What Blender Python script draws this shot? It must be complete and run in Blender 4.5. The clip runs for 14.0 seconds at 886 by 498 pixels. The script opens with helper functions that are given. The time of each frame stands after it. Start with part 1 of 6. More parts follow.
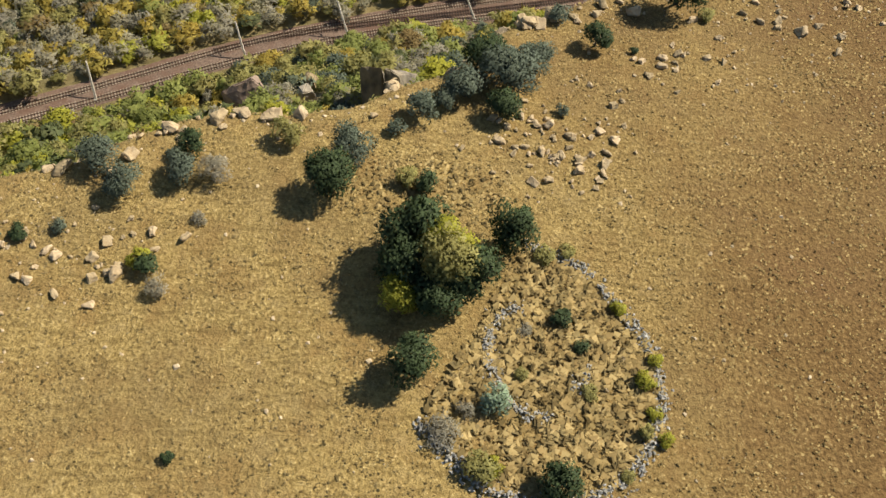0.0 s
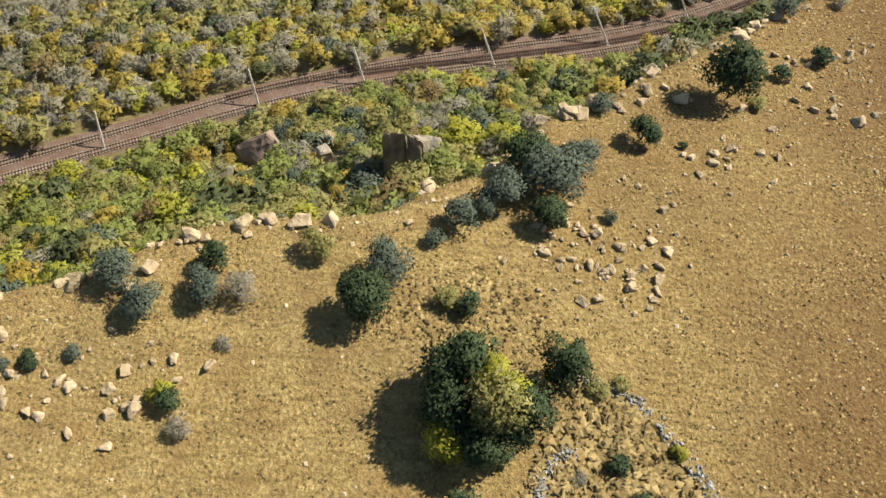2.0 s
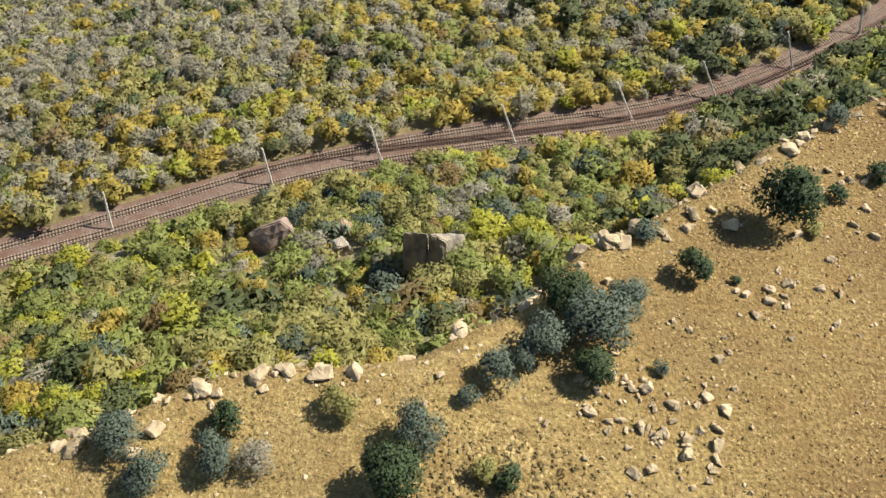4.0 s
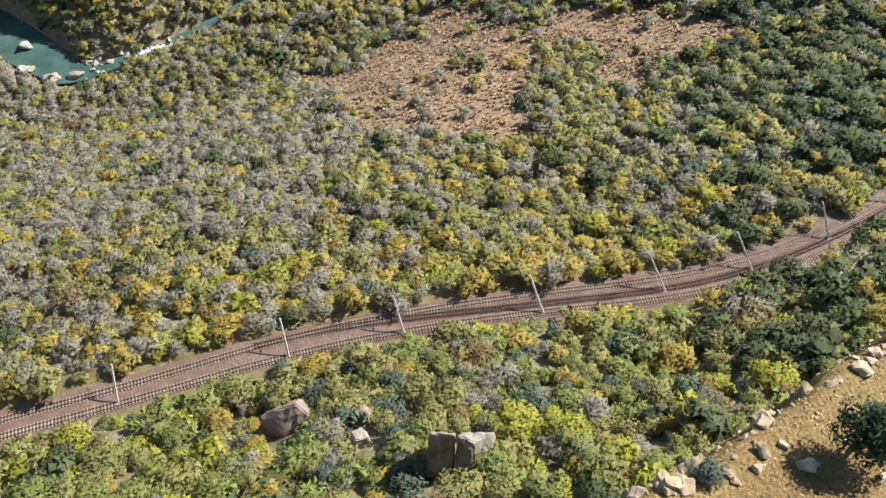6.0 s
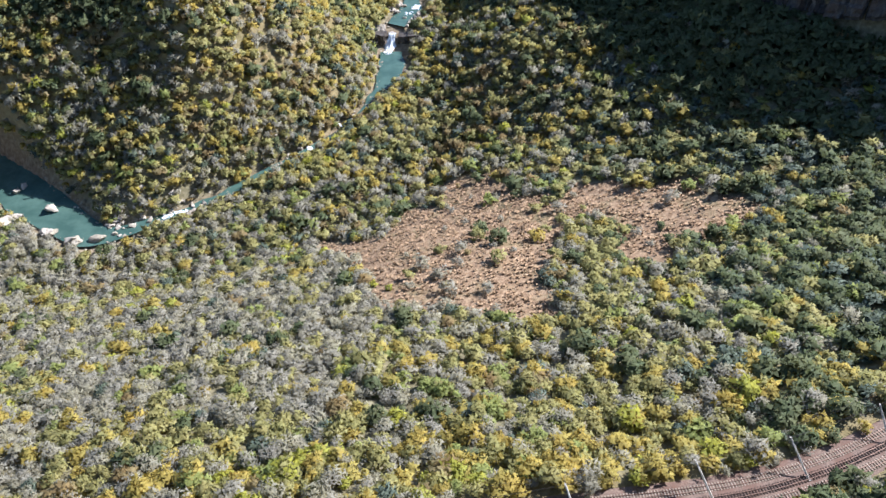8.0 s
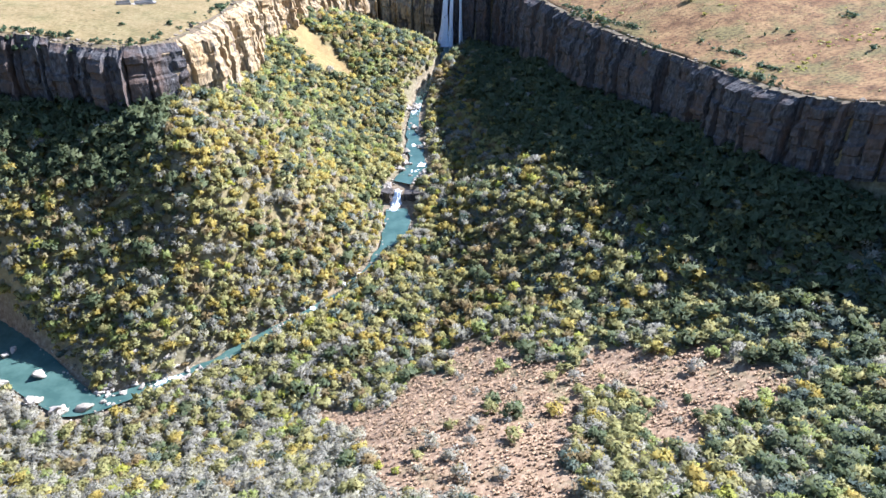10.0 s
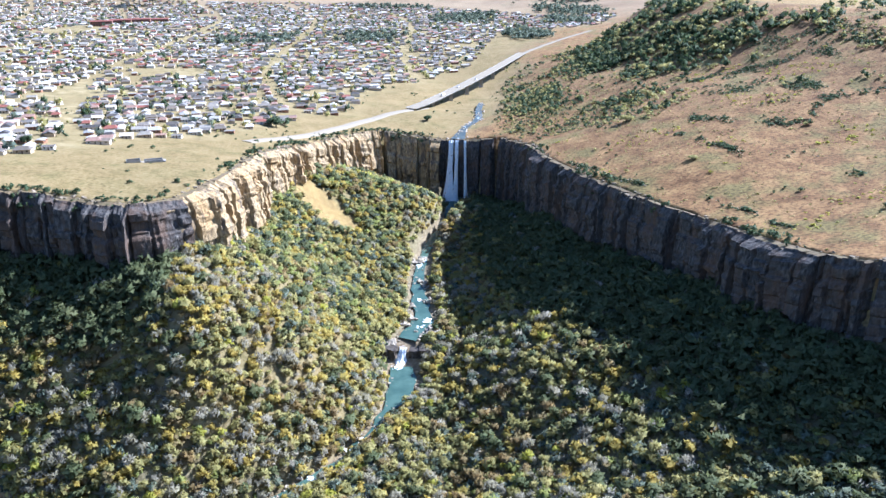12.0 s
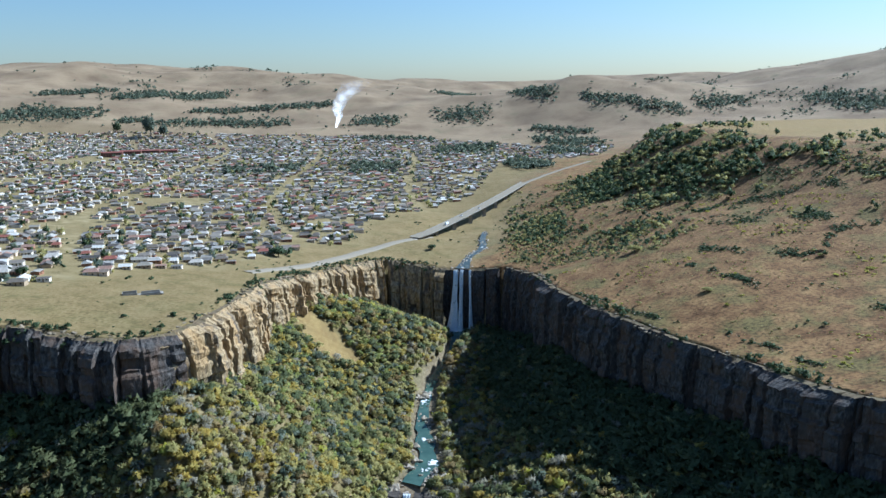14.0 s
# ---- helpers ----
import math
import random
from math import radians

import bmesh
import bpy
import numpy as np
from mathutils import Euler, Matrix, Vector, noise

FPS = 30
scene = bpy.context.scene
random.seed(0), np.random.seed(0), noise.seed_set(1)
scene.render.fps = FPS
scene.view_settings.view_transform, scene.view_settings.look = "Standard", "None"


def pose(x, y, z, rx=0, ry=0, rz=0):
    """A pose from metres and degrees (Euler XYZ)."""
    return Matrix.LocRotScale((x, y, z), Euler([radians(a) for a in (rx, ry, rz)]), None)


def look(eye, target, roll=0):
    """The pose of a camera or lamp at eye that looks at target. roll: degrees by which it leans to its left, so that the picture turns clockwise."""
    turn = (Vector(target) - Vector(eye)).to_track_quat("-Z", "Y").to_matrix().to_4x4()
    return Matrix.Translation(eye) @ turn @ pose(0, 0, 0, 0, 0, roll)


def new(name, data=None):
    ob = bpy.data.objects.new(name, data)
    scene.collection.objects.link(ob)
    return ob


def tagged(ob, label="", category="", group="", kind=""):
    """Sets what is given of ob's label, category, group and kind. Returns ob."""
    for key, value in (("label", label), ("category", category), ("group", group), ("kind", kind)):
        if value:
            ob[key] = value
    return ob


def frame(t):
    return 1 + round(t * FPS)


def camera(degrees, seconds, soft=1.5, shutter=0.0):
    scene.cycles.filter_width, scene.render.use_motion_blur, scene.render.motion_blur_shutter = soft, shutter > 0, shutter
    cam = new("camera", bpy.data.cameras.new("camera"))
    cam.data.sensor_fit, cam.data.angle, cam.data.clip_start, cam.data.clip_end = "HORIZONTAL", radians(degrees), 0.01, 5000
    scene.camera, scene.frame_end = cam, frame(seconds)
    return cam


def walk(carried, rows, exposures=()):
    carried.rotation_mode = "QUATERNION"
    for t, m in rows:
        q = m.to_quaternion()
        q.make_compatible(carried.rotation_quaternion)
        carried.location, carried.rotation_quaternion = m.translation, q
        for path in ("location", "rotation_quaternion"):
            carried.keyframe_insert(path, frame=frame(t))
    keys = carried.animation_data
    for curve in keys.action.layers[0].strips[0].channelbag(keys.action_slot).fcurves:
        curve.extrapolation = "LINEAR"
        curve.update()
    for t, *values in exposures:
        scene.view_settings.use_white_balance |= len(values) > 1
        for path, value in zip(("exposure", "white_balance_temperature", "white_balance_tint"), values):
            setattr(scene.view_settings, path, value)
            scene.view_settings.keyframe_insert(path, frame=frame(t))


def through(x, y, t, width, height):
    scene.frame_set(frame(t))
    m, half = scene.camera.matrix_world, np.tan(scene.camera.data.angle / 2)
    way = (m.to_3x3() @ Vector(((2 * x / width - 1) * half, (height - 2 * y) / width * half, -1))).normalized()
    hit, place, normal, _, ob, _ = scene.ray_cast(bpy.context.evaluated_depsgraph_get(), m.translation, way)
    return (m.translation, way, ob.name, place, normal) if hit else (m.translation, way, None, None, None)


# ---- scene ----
PATH = [
    (0, (0.00, 0.00, 275.00), (0.01, 81.56, 92.39), 1.59),
    (0.5, (-1.25, 3.53, 274.89), (-1.25, 85.43, 92.43), 1.69),
    (1, (-2.53, 7.18, 274.82), (-2.55, 89.17, 92.40), 1.73),
    (1.5, (-3.76, 10.87, 274.73), (-3.86, 92.94, 92.35), 1.73),
    (2, (-4.99, 14.56, 274.68), (-5.16, 96.81, 92.37), 1.74),
    (2.5, (-6.27, 18.24, 274.69), (-6.46, 100.99, 92.61), 1.78),
    (2.7, (-6.75, 19.70, 274.69), (-6.99, 102.74, 92.75), 1.75),
    (4.8, (-9.16, 35.23, 272.32), (-13.56, 134.17, 98.56), -0.15),
    (5, (-9.52, 36.55, 272.14), (-14.35, 138.49, 100.14), -0.25),
    (5.5, (-10.49, 39.97, 271.88), (-16.54, 149.81, 104.85), -0.28),
    (6, (-11.48, 43.96, 271.81), (-19.05, 161.60, 110.24), -0.42),
    (6.5, (-12.50, 47.99, 271.73), (-21.68, 173.22, 116.05), -0.48),
    (7, (-13.54, 51.46, 271.68), (-24.29, 184.10, 122.38), -0.50),
    (7.5, (-14.67, 54.92, 271.37), (-26.61, 194.71, 128.84), -0.46),
    (8, (-16.16, 58.86, 271.19), (-28.64, 205.35, 135.59), -0.44),
    (8.2, (-16.73, 60.68, 271.11), (-29.35, 209.66, 138.27), -0.47),
    (10.3, (-22.21, 81.88, 270.38), (-36.77, 253.72, 169.10), -0.62),
    (10.5, (-22.70, 83.84, 270.33), (-37.43, 257.57, 172.35), -0.62),
    (11, (-23.85, 88.68, 270.18), (-38.99, 266.83, 180.54), -0.61),
    (11.5, (-25.14, 93.21, 269.73), (-40.62, 275.49, 188.89), -0.59),
    (12, (-26.64, 97.32, 269.19), (-42.36, 283.40, 197.58), -0.60),
    (12.5, (-28.00, 101.72, 268.61), (-43.93, 291.17, 206.51), -0.60),
    (13, (-29.40, 106.67, 268.64), (-45.48, 298.86, 215.67), -0.58),
    (13.5, (-30.86, 111.89, 269.05), (-47.06, 306.04, 223.88), -0.61),
    (14, (-32.04, 117.06, 269.32), (-48.41, 312.34, 229.36), -0.61),
]
cam = camera(60.918, 14.0)
EXPOSURES = [(0, 0.74, 6800, 9), (2.5, 1.02, 6400, 9), (5, 1.14, 6050, 10), (7.5, 1.40, 5350, 16), (8.2, 1.49, 5270, 17), (10.3, 1.97, 4980, 19), (11.2, 1.97, 4900, 19), (12.5, 1.66, 4850, 15), (13.2, 1.45, 4850, 12), (14, 0.84, 4800, 6)]
walk(cam, [(t, look(eye, target, roll)) for t, eye, target, roll in PATH], EXPOSURES)

# ---------------------------------------------------------------- daylight
SUN_TURN, SUN_RISE = radians(33), radians(39.5)  # from +x towards +y, and above the horizon
world = bpy.data.worlds.new("world")
scene.world = world
world.use_nodes = True
sky = world.node_tree.nodes.new("ShaderNodeTexSky")
sky.sky_type, sky.sun_disc = "NISHITA", False
sky.sun_elevation, sky.sun_rotation = SUN_RISE, math.pi / 2 - SUN_TURN
sky.altitude, sky.air_density, sky.dust_density, sky.ozone_density = 200, 1.3, 0.8, 3.0
background = world.node_tree.nodes["Background"]
world.node_tree.links.new(sky.outputs[0], background.inputs[0])
background.inputs[1].default_value = 0.06
sun = new("sun", bpy.data.lights.new("sun", "SUN"))
sun.data.energy, sun.data.angle, sun.data.color = 5.0, radians(0.5), (1.0, 0.93, 0.82)
sun.matrix_world = look((math.cos(SUN_TURN) * math.cos(SUN_RISE) * 900, math.sin(SUN_TURN) * math.cos(SUN_RISE) * 900, math.sin(SUN_RISE) * 900), (0, 0, 0))


# ---------------------------------------------------------------- materials
def node(tree, kind, **inputs):
    n = tree.nodes.new("ShaderNode" + kind)
    for key, value in inputs.items():
        n.inputs[key.replace("_", " ")].default_value = value
    return n


def ramp(tree, source, stops):
    n = tree.nodes.new("ShaderNodeValToRGB")
    while len(n.color_ramp.elements) < len(stops):
        n.color_ramp.elements.new(0.5)
    for e, (at, c) in zip(n.color_ramp.elements, stops):
        e.position, e.color = at, (*c, 1) if len(c) == 3 else c
    tree.links.new(source, n.inputs[0])
    return n.outputs[0]


def blend(tree, a, b, factor, how="MIX"):
    """Two colours mixed; each may be a socket or a colour, the factor a socket or a number."""
    n = tree.nodes.new("ShaderNodeMix")
    n.data_type, n.blend_type = "RGBA", how
    for value, socket in ((factor, n.inputs[0]), (a, n.inputs[6]), (b, n.inputs[7])):
        if isinstance(value, bpy.types.NodeSocket):
            tree.links.new(value, socket)
        else:
            socket.default_value = value if isinstance(value, float) else (*value, 1)
    return n.outputs[2]


def fresh(name, rough=0.9, spec=0.3):
    m = bpy.data.materials.new(name)
    m.use_nodes = True
    tree = m.node_tree
    shader = tree.nodes["Principled BSDF"]
    shader.inputs["Roughness"].default_value = rough
    shader.inputs["Specular IOR Level"].default_value = spec
    return m, tree, shader


def noise_of(tree, size, detail=4.0, stretch=(1, 1, 1), coords="Object"):
    """Noise with features of about that size in metres."""
    place = tree.nodes.new("ShaderNodeTexCoord")
    turn = tree.nodes.new("ShaderNodeMapping")
    turn.inputs["Scale"].default_value = stretch
    tree.links.new(place.outputs[coords], turn.inputs[0])
    n = node(tree, "TexNoise", Scale=1.0 / size, Detail=detail, Roughness=0.6)
    tree.links.new(turn.outputs[0], n.inputs["Vector"])
    return n.outputs[0]


def bumped(tree, shader, source, metres, strength=1.0):
    b = node(tree, "Bump", Strength=strength, Distance=metres)
    tree.links.new(source, b.inputs["Height"])
    tree.links.new(b.outputs[0], shader.inputs["Normal"])


def surface(name, dark, light, size=1.0, rough=0.9, bump=0.0, patch=None, patch_size=9.0, stretch=(1, 1, 1), spec=0.3, island=0.0, each=0.0, metal=0.0, through=0.0):
    """A two-scale material: grain from dark to light, larger patches, and a change from piece to piece."""
    m, tree, shader = fresh(name, rough, spec)
    grain = noise_of(tree, size, 5.0, stretch)
    colour = ramp(tree, grain, [(0.3, dark), (0.7, light)])
    if patch:
        wide = noise_of(tree, patch_size, 3.0)
        colour = blend(tree, colour, patch, ramp(tree, wide, [(0.42, (0, 0, 0)), (0.66, (1, 1, 1))]))
    if island or each:
        info = tree.nodes.new("ShaderNodeNewGeometry" if island else "ShaderNodeObjectInfo")
        pick = info.outputs["Random Per Island" if island else "Random"]
        amount = island or each
        low, high = 1 - amount, 1 + amount
        colour = blend(tree, colour, ramp(tree, pick, [(0.0, (low, low, low * 0.9)), (1.0, (high, high, high))]), 1.0, "MULTIPLY")
    tree.links.new(colour, shader.inputs["Base Color"])
    shader.inputs["Metallic"].default_value = metal
    if bump:
        bumped(tree, shader, grain, bump)
    if through:
        shader.inputs["Subsurface Weight"].default_value = 0.0
        glow = node(tree, "BsdfTranslucent")
        tree.links.new(colour, glow.inputs[0])
        mixer = node(tree, "MixShader", Fac=through)
        tree.links.new(shader.outputs[0], mixer.inputs[1])
        tree.links.new(glow.outputs[0], mixer.inputs[2])
        tree.links.new(mixer.outputs[0], tree.nodes["Material Output"].inputs[0])
    return m


def leafage(name, dark, light, patch, through=0.52, gaps=0.37, grain=0.34):
    """Leaves and twigs: a hue for every spray, a drift from tree to tree, fine mottling, and gaps between the leaves of a spray."""
    m, tree, shader = fresh(name, 0.75, 0.25)
    info = tree.nodes.new("ShaderNodeNewGeometry")
    colour = ramp(tree, info.outputs["Random Per Island"], [(0.0, tuple(0.8 * v for v in dark)), (0.5, tuple(0.5 * (v + w) for v, w in zip(dark, light))), (1.0, light)])
    wide = noise_of(tree, 7.0, 2.0)
    colour = blend(tree, colour, patch, ramp(tree, wide, [(0.42, (0, 0, 0)), (0.62, (0.7, 0.7, 0.7))]))
    fine = node(tree, "TexNoise", Scale=1.0 / grain, Detail=3.0, Roughness=0.7)
    tree.links.new(info.outputs["Position"], fine.inputs["Vector"])
    colour = blend(tree, colour, ramp(tree, fine.outputs[0], [(0.34, (0.78, 0.78, 0.78)), (0.68, (1.16, 1.16, 1.13))]), 1.0, "MULTIPLY")
    tree.links.new(colour, shader.inputs["Base Color"])
    glow = node(tree, "BsdfTranslucent")
    tree.links.new(colour, glow.inputs[0])
    mixer = node(tree, "MixShader", Fac=through)
    tree.links.new(shader.outputs[0], mixer.inputs[1])
    tree.links.new(glow.outputs[0], mixer.inputs[2])
    clear, cut = node(tree, "BsdfTransparent"), node(tree, "MixShader")
    tree.links.new(ramp(tree, fine.outputs[0], [(gaps, (0, 0, 0)), (gaps + 0.03, (1, 1, 1))]), cut.inputs[0])
    tree.links.new(clear.outputs[0], cut.inputs[1])
    tree.links.new(mixer.outputs[0], cut.inputs[2])
    tree.links.new(cut.outputs[0], tree.nodes["Material Output"].inputs[0])
    return m


OLIVE = leafage("olive_leaves", (0.28, 0.262, 0.088), (0.42, 0.388, 0.142), (0.42, 0.365, 0.14))
OCHRE = leafage("ochre_leaves", (0.38, 0.285, 0.060), (0.51, 0.39, 0.088), (0.44, 0.375, 0.10))
GREY = leafage("bare_grey_twigs", (0.305, 0.280, 0.212), (0.395, 0.366, 0.285), (0.39, 0.355, 0.215), 0.5, 0.40, 0.24)
GREEN = leafage("dark_green_leaves", (0.040, 0.062, 0.026), (0.080, 0.115, 0.046), (0.075, 0.105, 0.048), 0.35, 0.34)
FRESH = leafage("fresh_green_leaves", (0.215, 0.245, 0.066), (0.35, 0.375, 0.115), (0.33, 0.345, 0.10))
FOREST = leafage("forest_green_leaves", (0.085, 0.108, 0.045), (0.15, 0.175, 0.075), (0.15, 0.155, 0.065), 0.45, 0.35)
BLUE = leafage("blue_grey_leaves", (0.085, 0.11, 0.078), (0.155, 0.185, 0.135), (0.135, 0.155, 0.09), 0.35, 0.36)
RUST = leafage("rusty_leaves", (0.245, 0.173, 0.072), (0.35, 0.25, 0.101), (0.331, 0.281, 0.13))
LIME = leafage("yellow_green_leaves", (0.33, 0.325, 0.040), (0.50, 0.47, 0.07), (0.40, 0.40, 0.085))
MINT = leafage("pale_green_leaves", (0.216, 0.288, 0.189), (0.342, 0.432, 0.297), (0.288, 0.387, 0.243), 0.4)
BARK = surface("grey_bark", (0.06, 0.051, 0.039), (0.132, 0.114, 0.09), 0.3, bump=0.03)
ROCK = surface("tan_sandstone", (0.25, 0.18, 0.105), (0.52, 0.405, 0.25), 0.6, bump=0.2, patch=(0.36, 0.275, 0.175), patch_size=2.5, each=0.2)
PALE = surface("pale_river_rock", (0.28, 0.235, 0.18), (0.50, 0.44, 0.355), 1.2, bump=0.15, patch=(0.22, 0.18, 0.14), patch_size=4, each=0.15)
DARK_ROCK = surface("dark_wet_rock", (0.03, 0.025, 0.021), (0.09, 0.072, 0.054), 1.2, bump=0.2, rough=0.6)
DRY_STONE = surface("grey_wall_stone", (0.18, 0.171, 0.156), (0.336, 0.324, 0.294), 0.25, bump=0.03, patch=(0.204, 0.186, 0.144), patch_size=2, each=0.3)
DRY_STONE_HEAP = surface("grey_rubble", (0.18, 0.171, 0.156), (0.336, 0.324, 0.294), 0.25, bump=0.03, island=0.3)
SCREE = surface("tan_stones", (0.26, 0.195, 0.12), (0.50, 0.40, 0.265), 0.5, bump=0.08, island=0.25)
BALLAST = surface("ballast_gravel", (0.085, 0.056, 0.040), (0.225, 0.155, 0.112), 0.45, bump=0.08, patch=(0.125, 0.070, 0.046), patch_size=5)
OILY = surface("oil_stained_sleeper", (0.035, 0.022, 0.016), (0.085, 0.055, 0.04), 0.4, each=0.25)
SLEEPER = surface("concrete_sleeper", (0.19, 0.15, 0.11), (0.31, 0.25, 0.19), 0.3, each=0.25)
STEEL = surface("rusty_rail_steel", (0.08, 0.045, 0.03), (0.16, 0.10, 0.07), 0.2, rough=0.5, metal=0.6)
MAST = surface("galvanised_mast", (0.46, 0.41, 0.33), (0.68, 0.62, 0.52), 0.4, rough=0.55)
WIRE = surface("copper_wire", (0.018, 0.016, 0.013), (0.036, 0.03, 0.027), 0.5, rough=0.6)
CONCRETE = surface("weathered_concrete", (0.252, 0.231, 0.192), (0.36, 0.333, 0.282), 1.5, bump=0.02, patch=(0.192, 0.18, 0.162), patch_size=6)
ASPHALT = surface("grey_road", (0.215, 0.185, 0.135), (0.29, 0.255, 0.195), 1.5, rough=1.0, spec=0.0, patch=(0.25, 0.215, 0.16), patch_size=12)


def ground_material():
    m, tree, shader = fresh("dry_veld", 0.95, 0.15)

    def zone(name):
        a = tree.nodes.new("ShaderNodeAttribute")
        a.attribute_name = name
        return a.outputs["Fac"]

    fine, mid, wide, huge = noise_of(tree, 0.42, 8.0), noise_of(tree, 2.2, 5.0), noise_of(tree, 14.0, 4.0), noise_of(tree, 120.0, 5.0)
    straw = ramp(tree, fine, [(0.30, (0.10, 0.064, 0.021)), (0.45, (0.225, 0.158, 0.056)), (0.60, (0.32, 0.232, 0.088)), (0.72, (0.50, 0.39, 0.18))])
    straw = blend(tree, straw, (0.252, 0.186, 0.084), ramp(tree, mid, [(0.5, (0, 0, 0)), (0.72, (0.55, 0.55, 0.55))]))
    straw = blend(tree, straw, (0.20, 0.125, 0.045), ramp(tree, noise_of(tree, 5.0, 5.0), [(0.48, (0, 0, 0)), (0.64, (0.65, 0.65, 0.65))]))
    streak = noise_of(tree, 1.1, 5.0, (0.35, 1.6, 1))
    straw = blend(tree, straw, (0.13, 0.088, 0.030), ramp(tree, streak, [(0.52, (0, 0, 0)), (0.64, (0.6, 0.6, 0.6))]))
    straw = blend(tree, straw, (0.15, 0.105, 0.045), ramp(tree, wide, [(0.48, (0, 0, 0)), (0.68, (0.5, 0.5, 0.5))]))
    red = ramp(tree, fine, [(0.30, (0.040, 0.021, 0.008)), (0.46, (0.108, 0.060, 0.021)), (0.60, (0.148, 0.088, 0.033)), (0.72, (0.26, 0.175, 0.078))])
    red = blend(tree, red, (0.132, 0.069, 0.03), ramp(tree, wide, [(0.5, (0, 0, 0)), (0.7, (0.5, 0.5, 0.5))]))
    floor = ramp(tree, mid, [(0.3, (0.095, 0.082, 0.042)), (0.52, (0.175, 0.150, 0.08)), (0.72, (0.255, 0.22, 0.13))])
    clearing = ramp(tree, mid, [(0.3, (0.13, 0.078, 0.042)), (0.48, (0.23, 0.15, 0.085)), (0.7, (0.35, 0.25, 0.145))])
    clearing = blend(tree, clearing, (0.162, 0.129, 0.06), ramp(tree, wide, [(0.5, (0, 0, 0)), (0.66, (0.7, 0.7, 0.7))]))
    dry = ramp(tree, mid, [(0.3, (0.125, 0.092, 0.035)), (0.5, (0.195, 0.148, 0.062)), (0.72, (0.26, 0.205, 0.098))])
    dry = blend(tree, dry, (0.115, 0.095, 0.034), ramp(tree, wide, [(0.46, (0, 0, 0)), (0.64, (0.8, 0.8, 0.8))]))
    dry = blend(tree, dry, (0.245, 0.185, 0.085), ramp(tree, noise_of(tree, 38.0, 4.0), [(0.5, (0, 0, 0)), (0.68, (0.8, 0.8, 0.8))]))
    town = ramp(tree, wide, [(0.32, (0.10, 0.085, 0.036)), (0.5, (0.235, 0.185, 0.085)), (0.7, (0.34, 0.275, 0.15))])
    field = ramp(tree, wide, [(0.3, (0.10, 0.05, 0.019)), (0.5, (0.19, 0.108, 0.044)), (0.7, (0.26, 0.16, 0.066))])
    field = blend(tree, field, (0.132, 0.114, 0.039), ramp(tree, noise_of(tree, 34.0, 6.0), [(0.5, (0, 0, 0)), (0.62, (0.75, 0.75, 0.75))]))
    field = blend(tree, field, ramp(tree, mid, [(0.34, (0.45, 0.44, 0.42)), (0.56, (1.2, 1.2, 1.15))]), 1.0, "MULTIPLY")
    hill = ramp(tree, huge, [(0.3, (0.15, 0.105, 0.062)), (0.5, (0.22, 0.16, 0.095)), (0.7, (0.30, 0.225, 0.135))])
    hill = blend(tree, hill, (0.12, 0.102, 0.054), ramp(tree, noise_of(tree, 60.0, 6.0), [(0.54, (0, 0, 0)), (0.7, (0.6, 0.6, 0.6))]))
    rock = ramp(tree, mid, [(0.3, (0.108, 0.078, 0.045)), (0.5, (0.198, 0.15, 0.09)), (0.7, (0.288, 0.234, 0.156))])
    colour = floor
    for layer, name in ((dry, "dry"), (straw, "straw"), (red, "red"), (clearing, "clearing"), (field, "field"), (town, "town"), (hill, "hill"), (rock, "rock")):
        colour = blend(tree, colour, layer, zone(name))
    tree.links.new(colour, shader.inputs["Base Color"])
    bumped(tree, shader, fine, 0.28)
    return m


VELD = ground_material()


def cliff_material(name, low, mid, high, warm):
    m, tree, shader = fresh(name, 0.9, 0.2)
    streak, grain = noise_of(tree, 5.0, 5.0, (1, 1, 0.18)), noise_of(tree, 1.6, 6.0, (1, 1, 0.45))
    colour = ramp(tree, grain, [(0.3, low), (0.5, mid), (0.72, high)])
    colour = blend(tree, colour, warm, ramp(tree, noise_of(tree, 11.0, 3.0, (1, 1, 0.4)), [(0.45, (0, 0, 0)), (0.65, (0.7, 0.7, 0.7))]))
    colour = blend(tree, colour, (0.072, 0.063, 0.054), ramp(tree, streak, [(0.52, (0, 0, 0)), (0.66, (0.85, 0.85, 0.85))]))
    tree.links.new(colour, shader.inputs["Base Color"])
    bumped(tree, shader, grain, 0.9)
    return m


# One sandstone in a sunlit and a shade-darkened copy; shade is in the colour.
SUNLIT_CLIFF = cliff_material("sunlit_orange_cliff_rock", (0.09, 0.062, 0.035), (0.32, 0.235, 0.125), (0.50, 0.39, 0.215), (0.36, 0.23, 0.095))
SHADED_GREY_CLIFF = cliff_material("shaded_grey_cliff_rock", (0.02, 0.019, 0.018), (0.065, 0.06, 0.055), (0.15, 0.135, 0.115), (0.11, 0.068, 0.042))


def water_material():
    m, tree, shader = fresh("green_river_water", 0.2, 0.18)
    colour = ramp(tree, noise_of(tree, 9.0, 3.0), [(0.35, (0.040, 0.075, 0.060)), (0.65, (0.065, 0.11, 0.086))])
    tree.links.new(colour, shader.inputs["Base Color"])
    bumped(tree, shader, noise_of(tree, 1.3, 4.0), 0.05, 0.6)
    return m


WATER = water_material()
FOAM = surface("white_water", (0.55, 0.58, 0.58), (0.88, 0.90, 0.90), 0.8, rough=0.5, bump=0.2)

